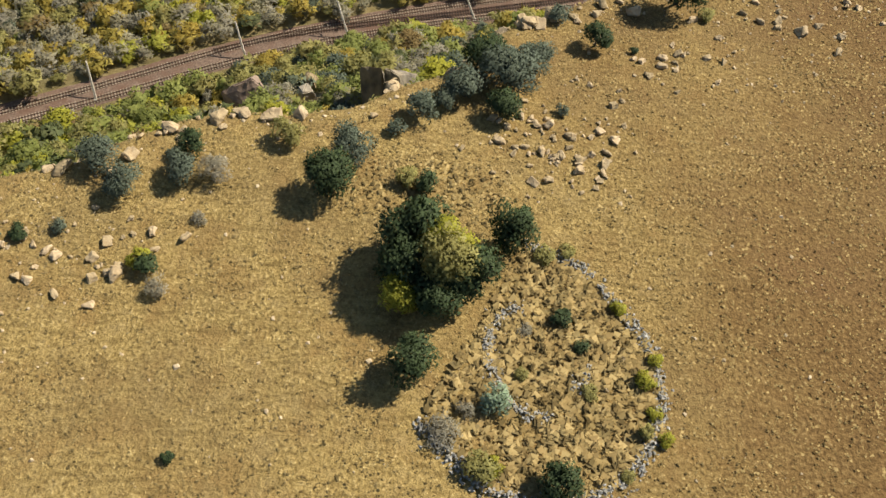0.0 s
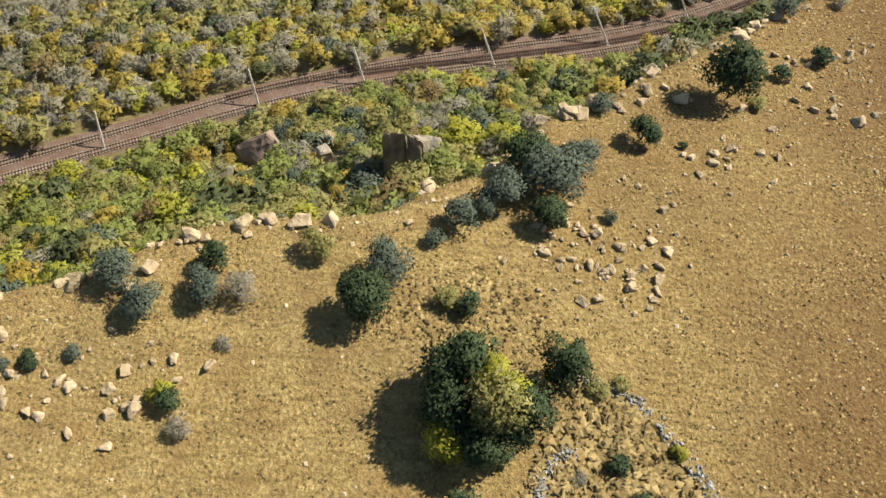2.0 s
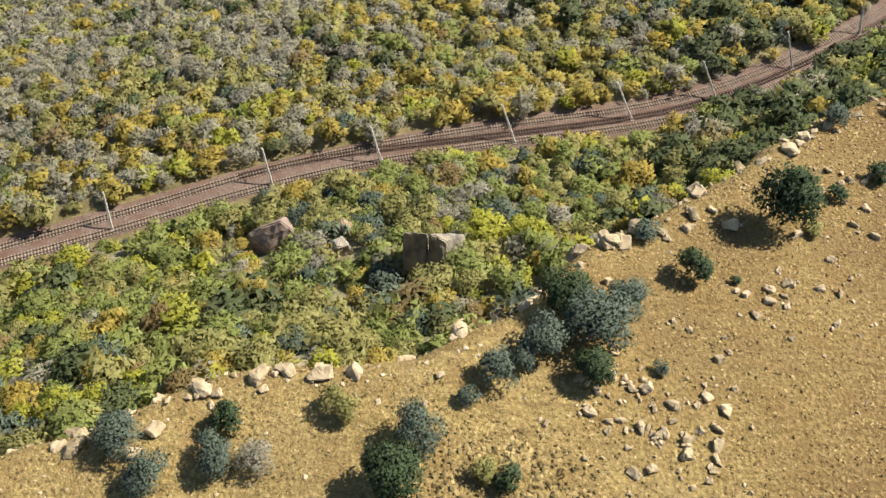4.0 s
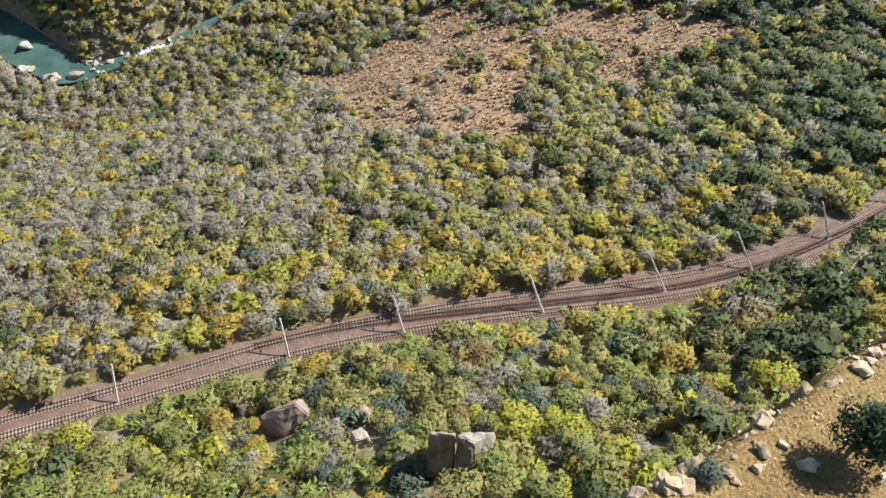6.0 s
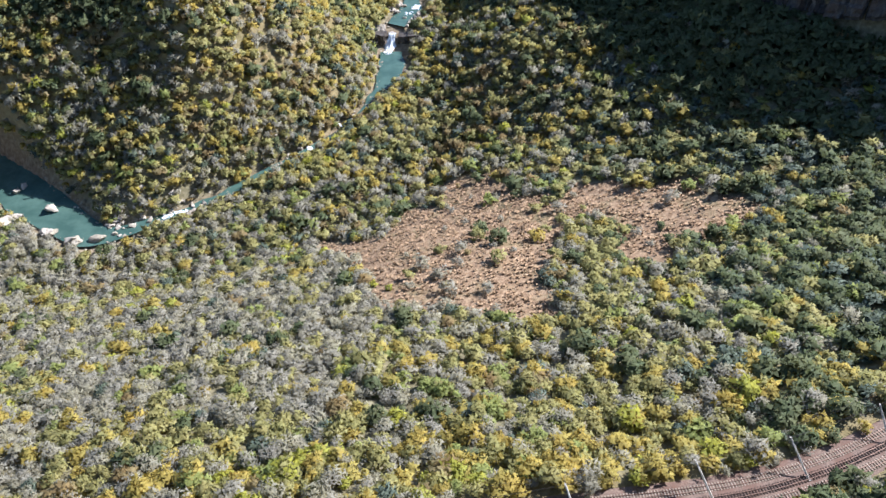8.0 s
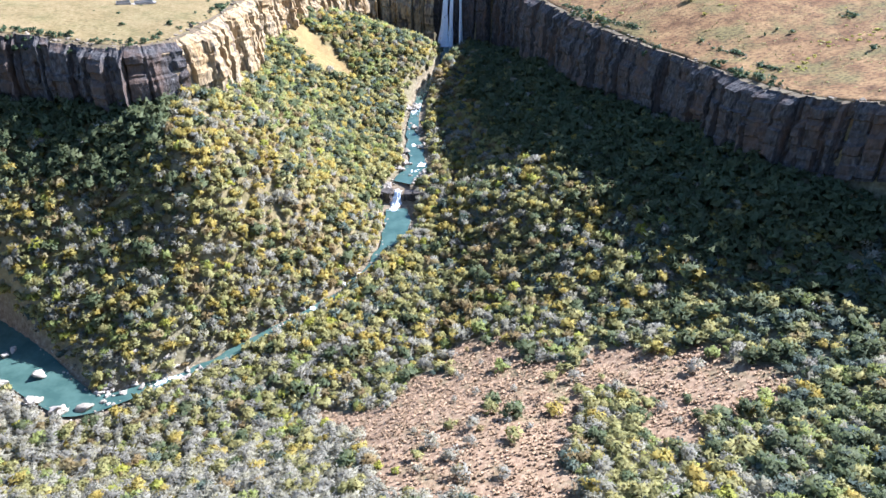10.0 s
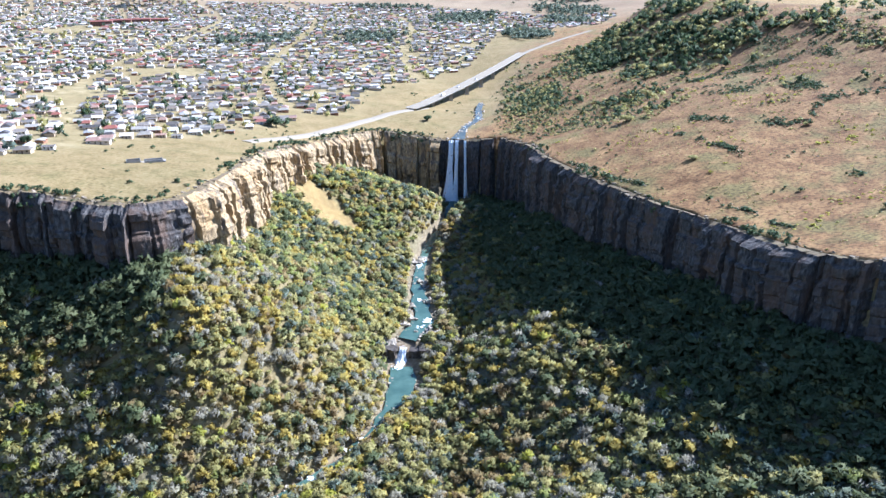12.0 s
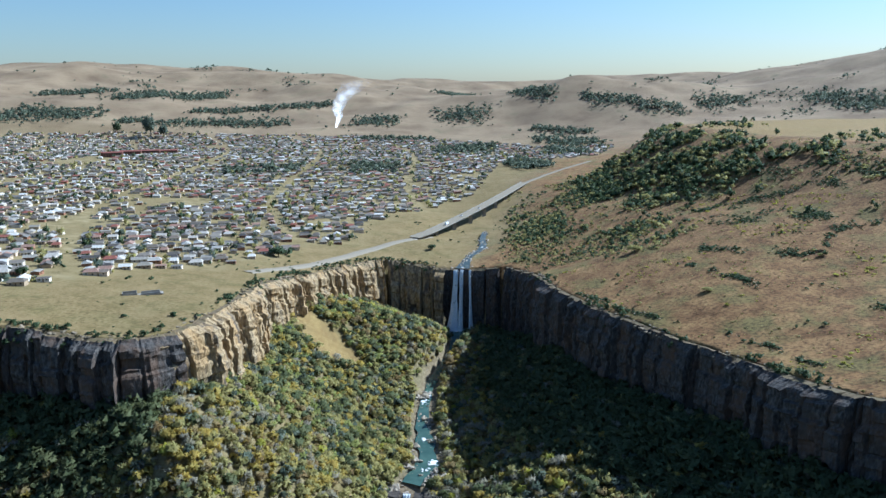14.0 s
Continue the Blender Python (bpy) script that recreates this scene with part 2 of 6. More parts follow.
CALM_WATER = surface("dull_shallow_water", (0.03, 0.042, 0.036), (0.072, 0.084, 0.072), 6.0, rough=0.4)
GREY_BLOCK = surface("lichened_grey_boulder", (0.08, 0.07, 0.06), (0.30, 0.26, 0.20), 1.6, bump=0.25, patch=(0.36, 0.30, 0.21), patch_size=6, stretch=(1, 1, 0.5))
BROWN_BLOCK = surface("weathered_brown_boulder", (0.15, 0.105, 0.08), (0.33, 0.25, 0.19), 1.6, bump=0.2, patch=(0.25, 0.175, 0.125), patch_size=4)


# ---------------------------------------------------------------- the lie of the land
def lattice(ix, iy, seed):
    """A repeatable random number from 0 to 1 for every lattice point."""
    h = (ix.astype(np.int64) * 374761393 + iy.astype(np.int64) * 668265263 + seed * 974711) & 0x7FFFFFFF
    h = ((h ^ (h >> 13)) * 1274126177) & 0x7FFFFFFF
    return ((h ^ (h >> 16)) & 0xFFFF) / 65535.0


def rough(x, y, size, seed=0):
    """Smooth noise from -1 to 1 with features of the given size in metres."""
    u, v = np.asarray(x, float) / size, np.asarray(y, float) / size
    iu, iv = np.floor(u), np.floor(v)
    a, b = u - iu, v - iv
    a, b = a * a * (3 - 2 * a), b * b * (3 - 2 * b)
    low = lattice(iu, iv, seed) * (1 - a) + lattice(iu + 1, iv, seed) * a
    high = lattice(iu, iv + 1, seed) * (1 - a) + lattice(iu + 1, iv + 1, seed) * a
    return 2 * (low * (1 - b) + high * b) - 1


class Sheet:
    """A thin plate bent through spot heights."""

    def __init__(self, spots, slack):
        p = np.array(spots, float)
        self.p, n = p[:, :2], len(p)
        k = self.bend(np.hypot(*(self.p[:, None] - self.p[None]).transpose(2, 0, 1))) + slack * np.eye(n)
        one = np.c_[np.ones(n), self.p / 100]
        full = np.block([[k, one], [one.T, np.zeros((3, 3))]])
        self.w = np.linalg.solve(full, np.r_[p[:, 2], 0, 0, 0])

    def bend(self, r):
        r = r / 100 + 1e-9
        return r * r * np.log(r)

    def __call__(self, x, y):
        out = self.w[-3] + self.w[-2] * x / 100 + self.w[-1] * y / 100
        for (px, py), w in zip(self.p, self.w):
            out = out + w * self.bend(np.hypot(x - px, y - py))
        return out


SLOPE_SPOTS = [(-130, 92, 110), (-93, 113, 111), (-54, 128, 111.5), (5, 145, 112), (60, 158, 112), (100, 178, 112), (160, 215, 112),
               (-38, 97, 135), (-25, 82, 147), (-78, 66, 146), (-50, 105, 119), (-93, 80, 128), (-75, 99, 121), (50, 128, 130), (30, 118, 127), (-11, 62, 168),
               (10, 80, 160), (46, 106, 149), (-36, 60, 170), (-48, 52, 176), (-120, 25, 170), (90, 140, 138), (160, 160, 140), (-60, 35, 190), (-160, 60, 120)]
VALLEY_SPOTS = [(-15, 201, 83), (-54, 239, 66), (-79, 203, 77), (-148, 217, 58), (-147, 175, 80), (45, 245, 79), (93, 258, 84), (67, 197, 102),
                (128, 323, 77), (-12, 307, 52), (47, 304, 61), (-40, 304, 47), (40, 423, 50), (31, 453, 51), (42, 487, 64), (-11, 520, 46),
                (-37, 502, 31), (-300, 310, 5), (-230, 150, 80), (250, 250, 120), (220, 320, 100), (-500, 330, 20), (-400, 200, 90)]
GORGE_SPOTS = [(-260, 364, 3), (-214, 332, 4), (-161, 389, 5), (-106, 463, 6), (-94, 530, 11), (-83, 585, 18), (-80, 700, 22), (-83, 865, 24),
               (-205, 390, 28), (-170, 418, 35), (-211, 428, 54), (-238, 444, 70), (-290, 460, 84), (-194, 455, 91), (-182, 503, 85), (-165, 458, 55),
               (-141, 481, 52), (-167, 619, 54), (-148, 701, 48), (-198, 700, 82), (-195, 560, 92), (-120, 775, 62), (0, 770, 52), (18, 690, 71),
               (65, 590, 81), (100, 505, 88), (118, 440, 92), (200, 395, 98), (-330, 465, 95), (-500, 440, 90), (-40, 640, 36)]
# Heights at (260, 380) and (215, 415) are raised, unseen, to lengthen the shadow.
UPLAND_SPOTS = [(-305, 487, 147), (-273, 505, 140), (-226, 557, 139), (-218, 654, 128), (-190, 741, 112), (-133, 797, 98), (-86, 888, 91),
                (-21, 834, 99), (8, 694, 113), (43, 627, 119), (79, 564, 122), (122, 451, 130), (260, 380, 162), (215, 415, 155), (-700, 470, 160), (-400, 656, 144),
                (-397, 810, 130), (-250, 860, 114), (-120, 960, 99), (-60, 1040, 92), (-140, 1150, 101), (-100, 1112, 91), (-74, 1185, 89), (-50, 1275, 93), (-24, 1370, 103), (106, 619, 137), (90, 759, 138), (194, 612, 149),
                (260, 730, 178), (111, 1033, 142), (50, 900, 118), (45, 1270, 118), (0, 1500, 112), (170, 1776, 130)]
FAR_SPOTS = [(-330, 1500, 113), (-737, 1697, 138), (-600, 1000, 130), (-1100, 2000, 150), (-200, 2200, 128), (300, 2300, 140), (0, 2700, 160),
             (-900, 2700, 195), (800, 2600, 200), (-2100, 3300, 390), (-1300, 3600, 365), (-700, 3700, 335), (0, 3500, 240), (230, 3100, 318),
             (900, 3300, 278), (1500, 3300, 418), (2300, 3300, 488), (-1500, 4700, 375), (0, 4800, 345), (800, 4800, 360), (1800, 4700, 405), (-2500, 2200, 260),
             (900, 1500, 200), (1500, 1700, 230), (800, 800, 220), (500, 500, 170), (-1500, 800, 180), (700, 2000, 165)]
low_sheet, up_sheet = Sheet(SLOPE_SPOTS + VALLEY_SPOTS + GORGE_SPOTS, 0.02), Sheet(UPLAND_SPOTS + FAR_SPOTS, 0.05)

# The rim of the gorge, from the town's side round the falls to the grassy side.
RIM = [(-2600, 420), (-900, 445), (-480, 478), (-310, 494), (-281, 500), (-252, 495), (-234, 500), (-220, 516), (-211, 571), (-218, 625), (-224, 690), (-217, 734),
       (-204, 786), (-188, 852), (-160, 888), (-123, 890), (-93, 884), (-66, 884), (-30, 872), (-8, 816), (8, 727), (35, 641), (66, 578),
       (88, 542), (105, 508), (121, 476), (132, 449), (160, 420), (260, 370), (480, 300), (2600, 260)]
# The near brow, beyond which the hill drops to the railway.
BROW = [(-400, -60), (-120, 12), (-70, 34), (-48, 47), (-34, 54), (-12, 57), (0, 66), (12, 74), (24, 84), (46, 99), (75, 118), (110, 134), (260, 170), (900, 200)]


def line_distance(x, y, line):
    """Distance to an open line, and the share of the way along it."""
    best, along = np.full(np.shape(x), 1e9), np.zeros(np.shape(x))
    for n, ((ax, ay), (bx, by)) in enumerate(zip(line, line[1:])):
        dx, dy = bx - ax, by - ay
        s = np.clip(((x - ax) * dx + (y - ay) * dy) / (dx * dx + dy * dy), 0, 1)
        d = np.hypot(x - ax - s * dx, y - ay - s * dy)
        near = d < best
        best, along = np.where(near, d, best), np.where(near, n + s, along)
    return best, along


def below_line(x, y, line):
    """Whether points lie on the side of the line towards smaller y: how often a ray up crosses it."""
    hits = np.zeros(np.shape(x), int)
    for (ax, ay), (bx, by) in zip(line, line[1:]):
        if ax == bx:
            continue
        over = (np.minimum(ax, bx) <= x) & (x < np.maximum(ax, bx)) & (ay + (x - ax) * (by - ay) / (bx - ax) > y)
        hits += over
    return hits % 2 == 1


def ease(a, b, v):
    s = np.clip((v - a) / (b - a), 0, 1)
    return s * s * (3 - 2 * s)


RIVER = [(-345, 415), (-288, 380), (-243, 350), (-224, 340), (-196, 357), (-166, 381), (-147, 402), (-120, 432), (-105, 459), (-97, 480), (-88, 510), (-93, 540), (-92, 565), (-82, 590),
         (-89, 620), (-95, 660), (-96, 700), (-93, 748), (-82, 792), (-78, 850), (-80, 880)]
RIVER_LEVEL = [5, 5, 5.1, 5.2, 6, 7, 8, 9, 10.5, 12, 13, 13.2, 21, 22, 23, 25, 26, 27, 28, 29, 29.3]
RIVER_HALF = [15, 14, 11, 8, 1.2, 1.6, 1.8, 1.0, 0.9, 1.2, 8, 8, 7, 6, 5, 4, 3.4, 3.4, 3.4, 6, 10]


MESA = [(262, 1420), (250, 1280), (262, 1150), (320, 960), (385, 800), (520, 690), (1400, 560), (1400, 1600), (400, 1520), (262, 1420)]


def mesa(x, y):
    """How far inside the edge of the flat-topped hill across the falls."""
    edge = line_distance(x, y, MESA)[0]
    return np.where(below_line(x, y, MESA), edge, -edge)


def upland(x, y):
    z = up_sheet(x, y)
    m = mesa(x, y)
    top = 219 + 0.008 * (x - 250) + rough(x, y, 90, 41) * 1.2
    z = z + (np.maximum(top, z) - z) * ease(-170, 6, m)
    far = ease(1200, 3200, y)
    z = z + far * (rough(x, y, 520, 3) * 34 + rough(x, y, 210, 4) * 15 + rough(x, y, 80, 42) * 4) + rough(x, y, 60, 5) * 1.1 * (1 - far) + rough(x, y, 22, 6) * 0.35
    return z


def lowland(x, y):
    z = low_sheet(x, y) + rough(x, y, 34, 7) * 1.6 + rough(x, y, 13, 8) * 0.6
    d, along = line_distance(x, y, RIVER)
    level = np.interp(along, range(len(RIVER)), RIVER_LEVEL)
    half = np.interp(along, range(len(RIVER)), RIVER_HALF)
    bank = ease(half * 0.8, half + 11, d)
    z = (level - 1.6) * (1 - bank) + np.maximum(z, level + 0.8) * bank
    return z


RAIL_X = [-330, -220, -150, -116, -93, -56, -28, 6, 37, 59, 78, 96, 107, 150, 220, 330]
RAIL_Y = [12, 62, 92, 106.5, 115, 130.2, 138.6, 146.6, 152, 158.9, 168, 179, 186, 218, 275, 350]


def rail_bed(x):
    """The middle of the railway in y, at x."""
    return sum(np.interp(x + d, RAIL_X, RAIL_Y) for d in (-14, -7, 0, 7, 14)) / 5


def near_top(x, y):
    return 203.6 - 0.15 * y - 0.0008 * np.clip(y - 35, 0, 200) ** 2 - 0.028 * np.abs(x + 5) + rough(x, y, 25, 9) * 0.5 + rough(x, y, 7, 10) * 0.15


def height(x, y):
    """The ground's height anywhere."""
    x, y = np.asarray(x, float), np.asarray(y, float)
    low = lowland(x, y)
    bed = ease(13, 8, np.abs(y - rail_bed(x)) ) * ease(330, 250, np.abs(x))
    low = low + (111.6 - low) * bed
    d = line_distance(x, y, BROW)[0]
    on_top = below_line(x, y, BROW)
    share = ease(-4.5, 2.0, np.where(on_top, d, -d) + rough(x, y, 9, 11) * 2.0)
    low = low + (near_top(x, y) - low) * share
    return np.where(below_line(x, y, RIM), low, upland(x, y))


# ---------------------------------------------------------------- mesh helpers
def mesh_of(name, verts, faces, material, smooth=False):
    """A mesh from arrays of corners and of faces that all have the same number of corners."""
    verts, faces = np.asarray(verts, np.float32), np.asarray(faces, np.int32)
    me = bpy.data.meshes.new(name)
    me.vertices.add(len(verts))
    me.vertices.foreach_set("co", verts.ravel())
    me.loops.add(faces.size)
    me.loops.foreach_set("vertex_index", faces.ravel())
    me.polygons.add(len(faces))
    me.polygons.foreach_set("loop_start", np.arange(0, faces.size, faces.shape[1], dtype=np.int32))
    me.polygons.foreach_set("use_smooth", np.full(len(faces), smooth))
    me.materials.append(material)
    me.update(calc_edges=True)
    me.validate()
    return me


def grid_faces(rows, cols):
    a = (np.arange(rows - 1)[:, None] * cols + np.arange(cols - 1)[None]).ravel()
    return np.stack([a, a + 1, a + cols + 1, a + cols], 1)


def part(name, bm, material, parent, label=""):
    """One mesh object under a thing or a part, from a bmesh or a mesh."""
    if isinstance(bm, bmesh.types.BMesh):
        me = bpy.data.meshes.new(name)
        bm.to_mesh(me)
        bm.free()
        me.materials.append(material)
    else:
        me = bm
    ob = new(name, me)
    ob.parent = parent
    return tagged(ob, label) if label else ob


def box(bm, x, y, z, w, d, h, turn=0.0, taper=1.0):
    """A box standing at z on its base."""
    made = bmesh.ops.create_cube(bm, size=1)["verts"]
    for v in made:
        k = taper if v.co.z > 0 else 1.0
        v.co = Vector((v.co.x * w * k, v.co.y * d * k, (v.co.z + 0.5) * h))
    bmesh.ops.transform(bm, matrix=pose(x, y, z, 0, 0, turn), verts=made)
    return made


def rod(bm, a, b, ra, rb=None, sides=6):
    """A round bar from a to b."""
    a, b = Vector(a), Vector(b)
    d = b - a
    m = Matrix.Translation((a + b) / 2) @ d.to_track_quat("Z", "Y").to_matrix().to_4x4()
    bmesh.ops.create_cone(bm, cap_ends=True, segments=sides, radius1=ra, radius2=ra if rb is None else rb, depth=d.length, matrix=m)


def even(line, step):
    """Points at even steps along a line whose corners are cut twice."""
    p = np.array(line, float)
    for _ in range(2):
        p = np.concatenate([p[:1], np.stack([0.75 * p[:-1] + 0.25 * p[1:], 0.25 * p[:-1] + 0.75 * p[1:]], 1).reshape(-1, p.shape[1]), p[-1:]])
    far = np.r_[0, np.cumsum(np.hypot(*np.diff(p[:, :2], axis=0).T))]
    s = np.arange(0, far[-1], step)
    return np.stack([np.interp(s, far, p[:, k]) for k in range(p.shape[1])], 1), s


# ---------------------------------------------------------------- where things grow
CLEARING = [(-105, 342), (-80, 332), (-65, 346), (-61, 361), (-39, 355), (-48, 380), (-33, 391), (-17, 384), (-13, 366), (1, 346), (16, 337), (17, 318), (12, 298), (11, 279), (6, 266), (7, 248), (11, 241), (-2, 240), (-13, 247),
            (-34, 250), (-54, 254), (-63, 274), (-73, 297), (-92, 320), (-105, 342)]
SIDE_CLEARING = [(12, 340), (21, 351), (34, 352), (56, 339), (62, 348), (75, 339), (77, 325), (92, 314), (92, 303), (73, 292), (60, 290), (53, 275), (38, 279), (32, 286), (37, 298), (33, 322), (14, 319), (12, 340)]


def clearing(x, y):
    best = np.zeros(np.shape(x))
    for line in (CLEARING, SIDE_CLEARING):
        d = line_distance(x, y, line)[0] * np.where(below_line(x, y, line), 1, -1)
        best = np.maximum(best, ease(-3, 1, d + rough(x, y, 8, 21) * 4.5 + rough(x, y, 3.5, 29) * 2.0))
    return best


def bare_slope(x, y):
    line = [(-221, 724), (-212, 742), (-190, 735), (-160, 717), (-147, 704), (-160, 687), (-182, 690), (-197, 698), (-221, 724)]
    return ease(-1, 2, line_distance(x, y, line)[0] * np.where(below_line(x, y, line), 1, -1) + rough(x, y, 8, 22) * 2.0)


def river_bank(x, y):
    d, along = line_distance(x, y, RIVER)
    return d - np.interp(along, range(len(RIVER)), RIVER_HALF)


def above_brow(x, y):
    d = line_distance(x, y, BROW)[0]
    return np.where(below_line(x, y, BROW), d, -d)


def outside_rim(x, y):
    d = line_distance(x, y, RIM)[0]
    return np.where(below_line(x, y, RIM), -d, d)


# The tarred road along the cliff top, to the bridge.
ROAD = [(-250, 725, 0), (-239, 756, 0), (-215, 820, 0), (-195, 887, 0), (-160, 974, 0), (-141, 1012, 0), (-126, 1042, 0)]
# The built-up part of the plateau.
TOWN = [(-420, 560), (-361, 569), (-336, 605), (-315, 690), (-264, 740), (-232, 850), (-208, 950), (-195, 1135), (-130, 1330), (-85, 1414), (-50, 1793), (187, 1917), (264, 2200), (-100, 2350), (-483, 2450), (-1039, 2331), (-1435, 2129),
        (-1800, 1950), (-1000, 760), (-420, 560)]


# ---------------------------------------------------------------- ground: one sheet to the horizon
def build_ground():
    ys = [-160.0]
    while ys[-1] < 4900:
        ys.append(ys[-1] + 1.1 + max(0, ys[-1] - 130) * 0.0065)
    ys = np.array(ys)
    u = np.linspace(-1, 1, 261)
    wide = np.maximum(250, 110 + 0.85 * ys)
    x = wide[:, None] * (0.58 * u + 0.42 * u**3)[None]
    y = np.repeat(ys[:, None], len(u), 1)
    x, y = x.ravel(), y.ravel()
    z = height(x, y)
    me = mesh_of("ground", np.stack([x, y, z], 1), grid_faces(len(ys), len(u)), VELD, True)
    top, out = above_brow(x, y), outside_rim(x, y)
    inside = out < 0
    share = ease(-9, 1, top + rough(x, y, 6, 23) * 3) * inside
    orange = ease(-28, 42, x - 22 + rough(x, y, 18, 24) * 14 + rough(x, y, 6, 30) * 6) * share
    far = ease(1700, 2600, y)
    west = ease(-20, -110, x - np.clip((y - 900) * 0.15, -60, 240) + rough(x, y, 120, 25) * 40)
    townish = ease(-20, 25, line_distance(x, y, TOWN)[0] * np.where(below_line(x, y, TOWN), 1, -1) + rough(x, y, 40, 27) * 20) * (0.55 + 0.35 * rough(x, y, 60, 28))
    slope = ease(395, 420, y) * ease(-95, -125, x) * inside * (0.75 + 0.25 * rough(x, y, 16, 63))
    verge = ease(10, 6, np.abs(y - rail_bed(x))) * (np.abs(x) < 250) * (y < 300)
    zones = {"dry": np.maximum.reduce([west * (out > 0), slope, verge * 0.8 * inside]), "straw": np.maximum.reduce([share, bare_slope(x, y) * inside, ease(-4, 4, mesa(x, y)) * (out > 0)]), "red": orange * 0.9, "clearing": clearing(x, y) * inside,
             "field": np.where(inside, 0.0, (1.0 - 0.8 * ease(-4, 4, mesa(x, y))) * (1 - 0.85 * west)), "town": np.where(inside, 0.0, townish),
             "hill": far * (out > 0),
             "rock": np.clip(ease(7, 0, river_bank(x, y)) * inside * (y < 900) + ease(5, 0, np.abs(top + 4)) * 0.6 * (rough(x, y, 5, 26) > -0.1) * inside, 0, 1)}
    for name, value in zones.items():
        me.attributes.new(name, "FLOAT", "POINT").data.foreach_set("value", np.clip(value, 0, 1).astype(np.float32))
    tagged(new("ground", me), "dry winter grassland, wooded valley and far hills", "ground", kind="structure")


build_ground()


# ---------------------------------------------------------------- cliffs
RIM_EARTH = surface("brown_rim_earth", (0.07, 0.05, 0.026), (0.19, 0.135, 0.07), 1.4, bump=0.2, patch=(0.12, 0.095, 0.045), patch_size=6)


def build_cliff(name, line, drop, label, seed, material, rugged=1.0):
    """A jointed rock wall that hangs from the rim: columns of uneven depth, broken by ledges."""
    rng = np.random.RandomState(seed)
    p, s = even(line, 1.1)
    way = np.gradient(p, axis=0)
    for _ in range(6):
        way[1:-1] = (way[:-2] + way[1:-1] + way[2:]) / 3
    way /= np.hypot(*way.T)[:, None]
    out = np.stack([way[:, 1], -way[:, 0]], 1)
    edges = np.cumsum(rng.choice([1.4, 2.2, 3.5, 5.5, 9.0, 13.0], 3000))
    column = np.searchsorted(edges, s)
    deep = rng.rand(3001) ** 1.5 * 6.0
    crest = rng.rand(3001) ** 1.5 * 2.2 - 1.0 - 0.2 * deep
    bay = rough(s, s * 0, 46, seed) * 6.0 + rough(s, s * 0, 17, seed + 1) * 3.5 + 1.0
    bay = np.maximum(bay, 0)
    start = np.r_[0, edges][column]
    cleft = (s - start < 1.25) * (1.0 + 4.5 * rng.rand(3001)[column] ** 1.6)
    rows = 34
    v = np.linspace(0, 1, rows)
    top = height(p[:, 0] - out[:, 0] * 3, p[:, 1] - out[:, 1] * 3)
    verts = np.zeros((rows + 1, len(s), 3))
    ledge = rng.rand(3001, 4)
    blocks = rng.rand(3001, 12)
    for r in range(rows):
        step = (v[r] > ledge[column]).sum(1) * 0.5 + blocks[column, (v[r] * 7 + 4 * ledge[column, 0]).astype(int)] * 3.0
        bed = 1.8 * (v[r] > 0.34 + 0.07 * rough(s, s * 0, 21, seed + 5)) - 1.2 * (v[r] > 0.66 + 0.08 * rough(s, s * 0, 26, seed + 6))
        shoulder = 0.22 + 0.78 * float(ease(0, 0.10, v[r]))
        push = 1.0 + (bay + deep[column] + step + bed + v[r] * 1.2) * rugged * shoulder + rough(s, s * 0 + v[r] * 40, 3.0, seed + 2) * 0.8 + rng.rand(len(s)) * 0.35
        push = np.maximum(push - cleft * min(1.0, 0.35 + 2.0 * v[r]), 0.15)
        verts[r + 1, :, :2] = p + out * push[:, None]
        verts[r + 1, :, 2] = top + crest[column] * (1 - v[r]) - v[r] * drop(p[:, 0], p[:, 1]) + rng.rand(len(s)) * 0.4
    verts[0, :, :2] = p - out * 1.5
    verts[0, :, 2] = height(verts[0, :, 0], verts[0, :, 1]) + 0.05
    me = mesh_of(name, verts.reshape(-1, 3), grid_faces(rows + 1, len(s))[:, ::-1], material)
    me.materials.append(RIM_EARTH)
    me.polygons.foreach_set("material_index", np.arange(len(me.polygons)) < len(s) - 1)
    tagged(new(name, me), label, "cliff", kind="structure")


def drop_here(x, y):
    d = np.interp(y, [400, 480, 520, 650, 760, 860, 890], [52, 48, 42, 44, 48, 66, 68])
    return np.where(x > -40, np.interp(y, [300, 450, 600, 700, 760, 880], [40, 38, 42, 46, 58, 68]), d)


# Walls turned from the sun take the rock with shade in its colour.
build_cliff("cliff_west", RIM[1:8], drop_here, "shaded grey sandstone cliff below the town", 11, SHADED_GREY_CLIFF)
build_cliff("cliff_corner", RIM[6:10], drop_here, "sunlit tan sandstone buttresses below the town", 15, SUNLIT_CLIFF)
build_cliff("cliff_head", RIM[8:17], drop_here, "orange and grey columned cliff beside the falls", 12, SUNLIT_CLIFF)
build_cliff("cliff_falls", RIM[15:20], drop_here, "undercut cliff behind the waterfall, coloured dark for shade", 13, SHADED_GREY_CLIFF, 0.35)
build_cliff("cliff_east", RIM[18:30], drop_here, "long shaded rock wall under the grassy plateau", 14, SHADED_GREY_CLIFF, 0.85)


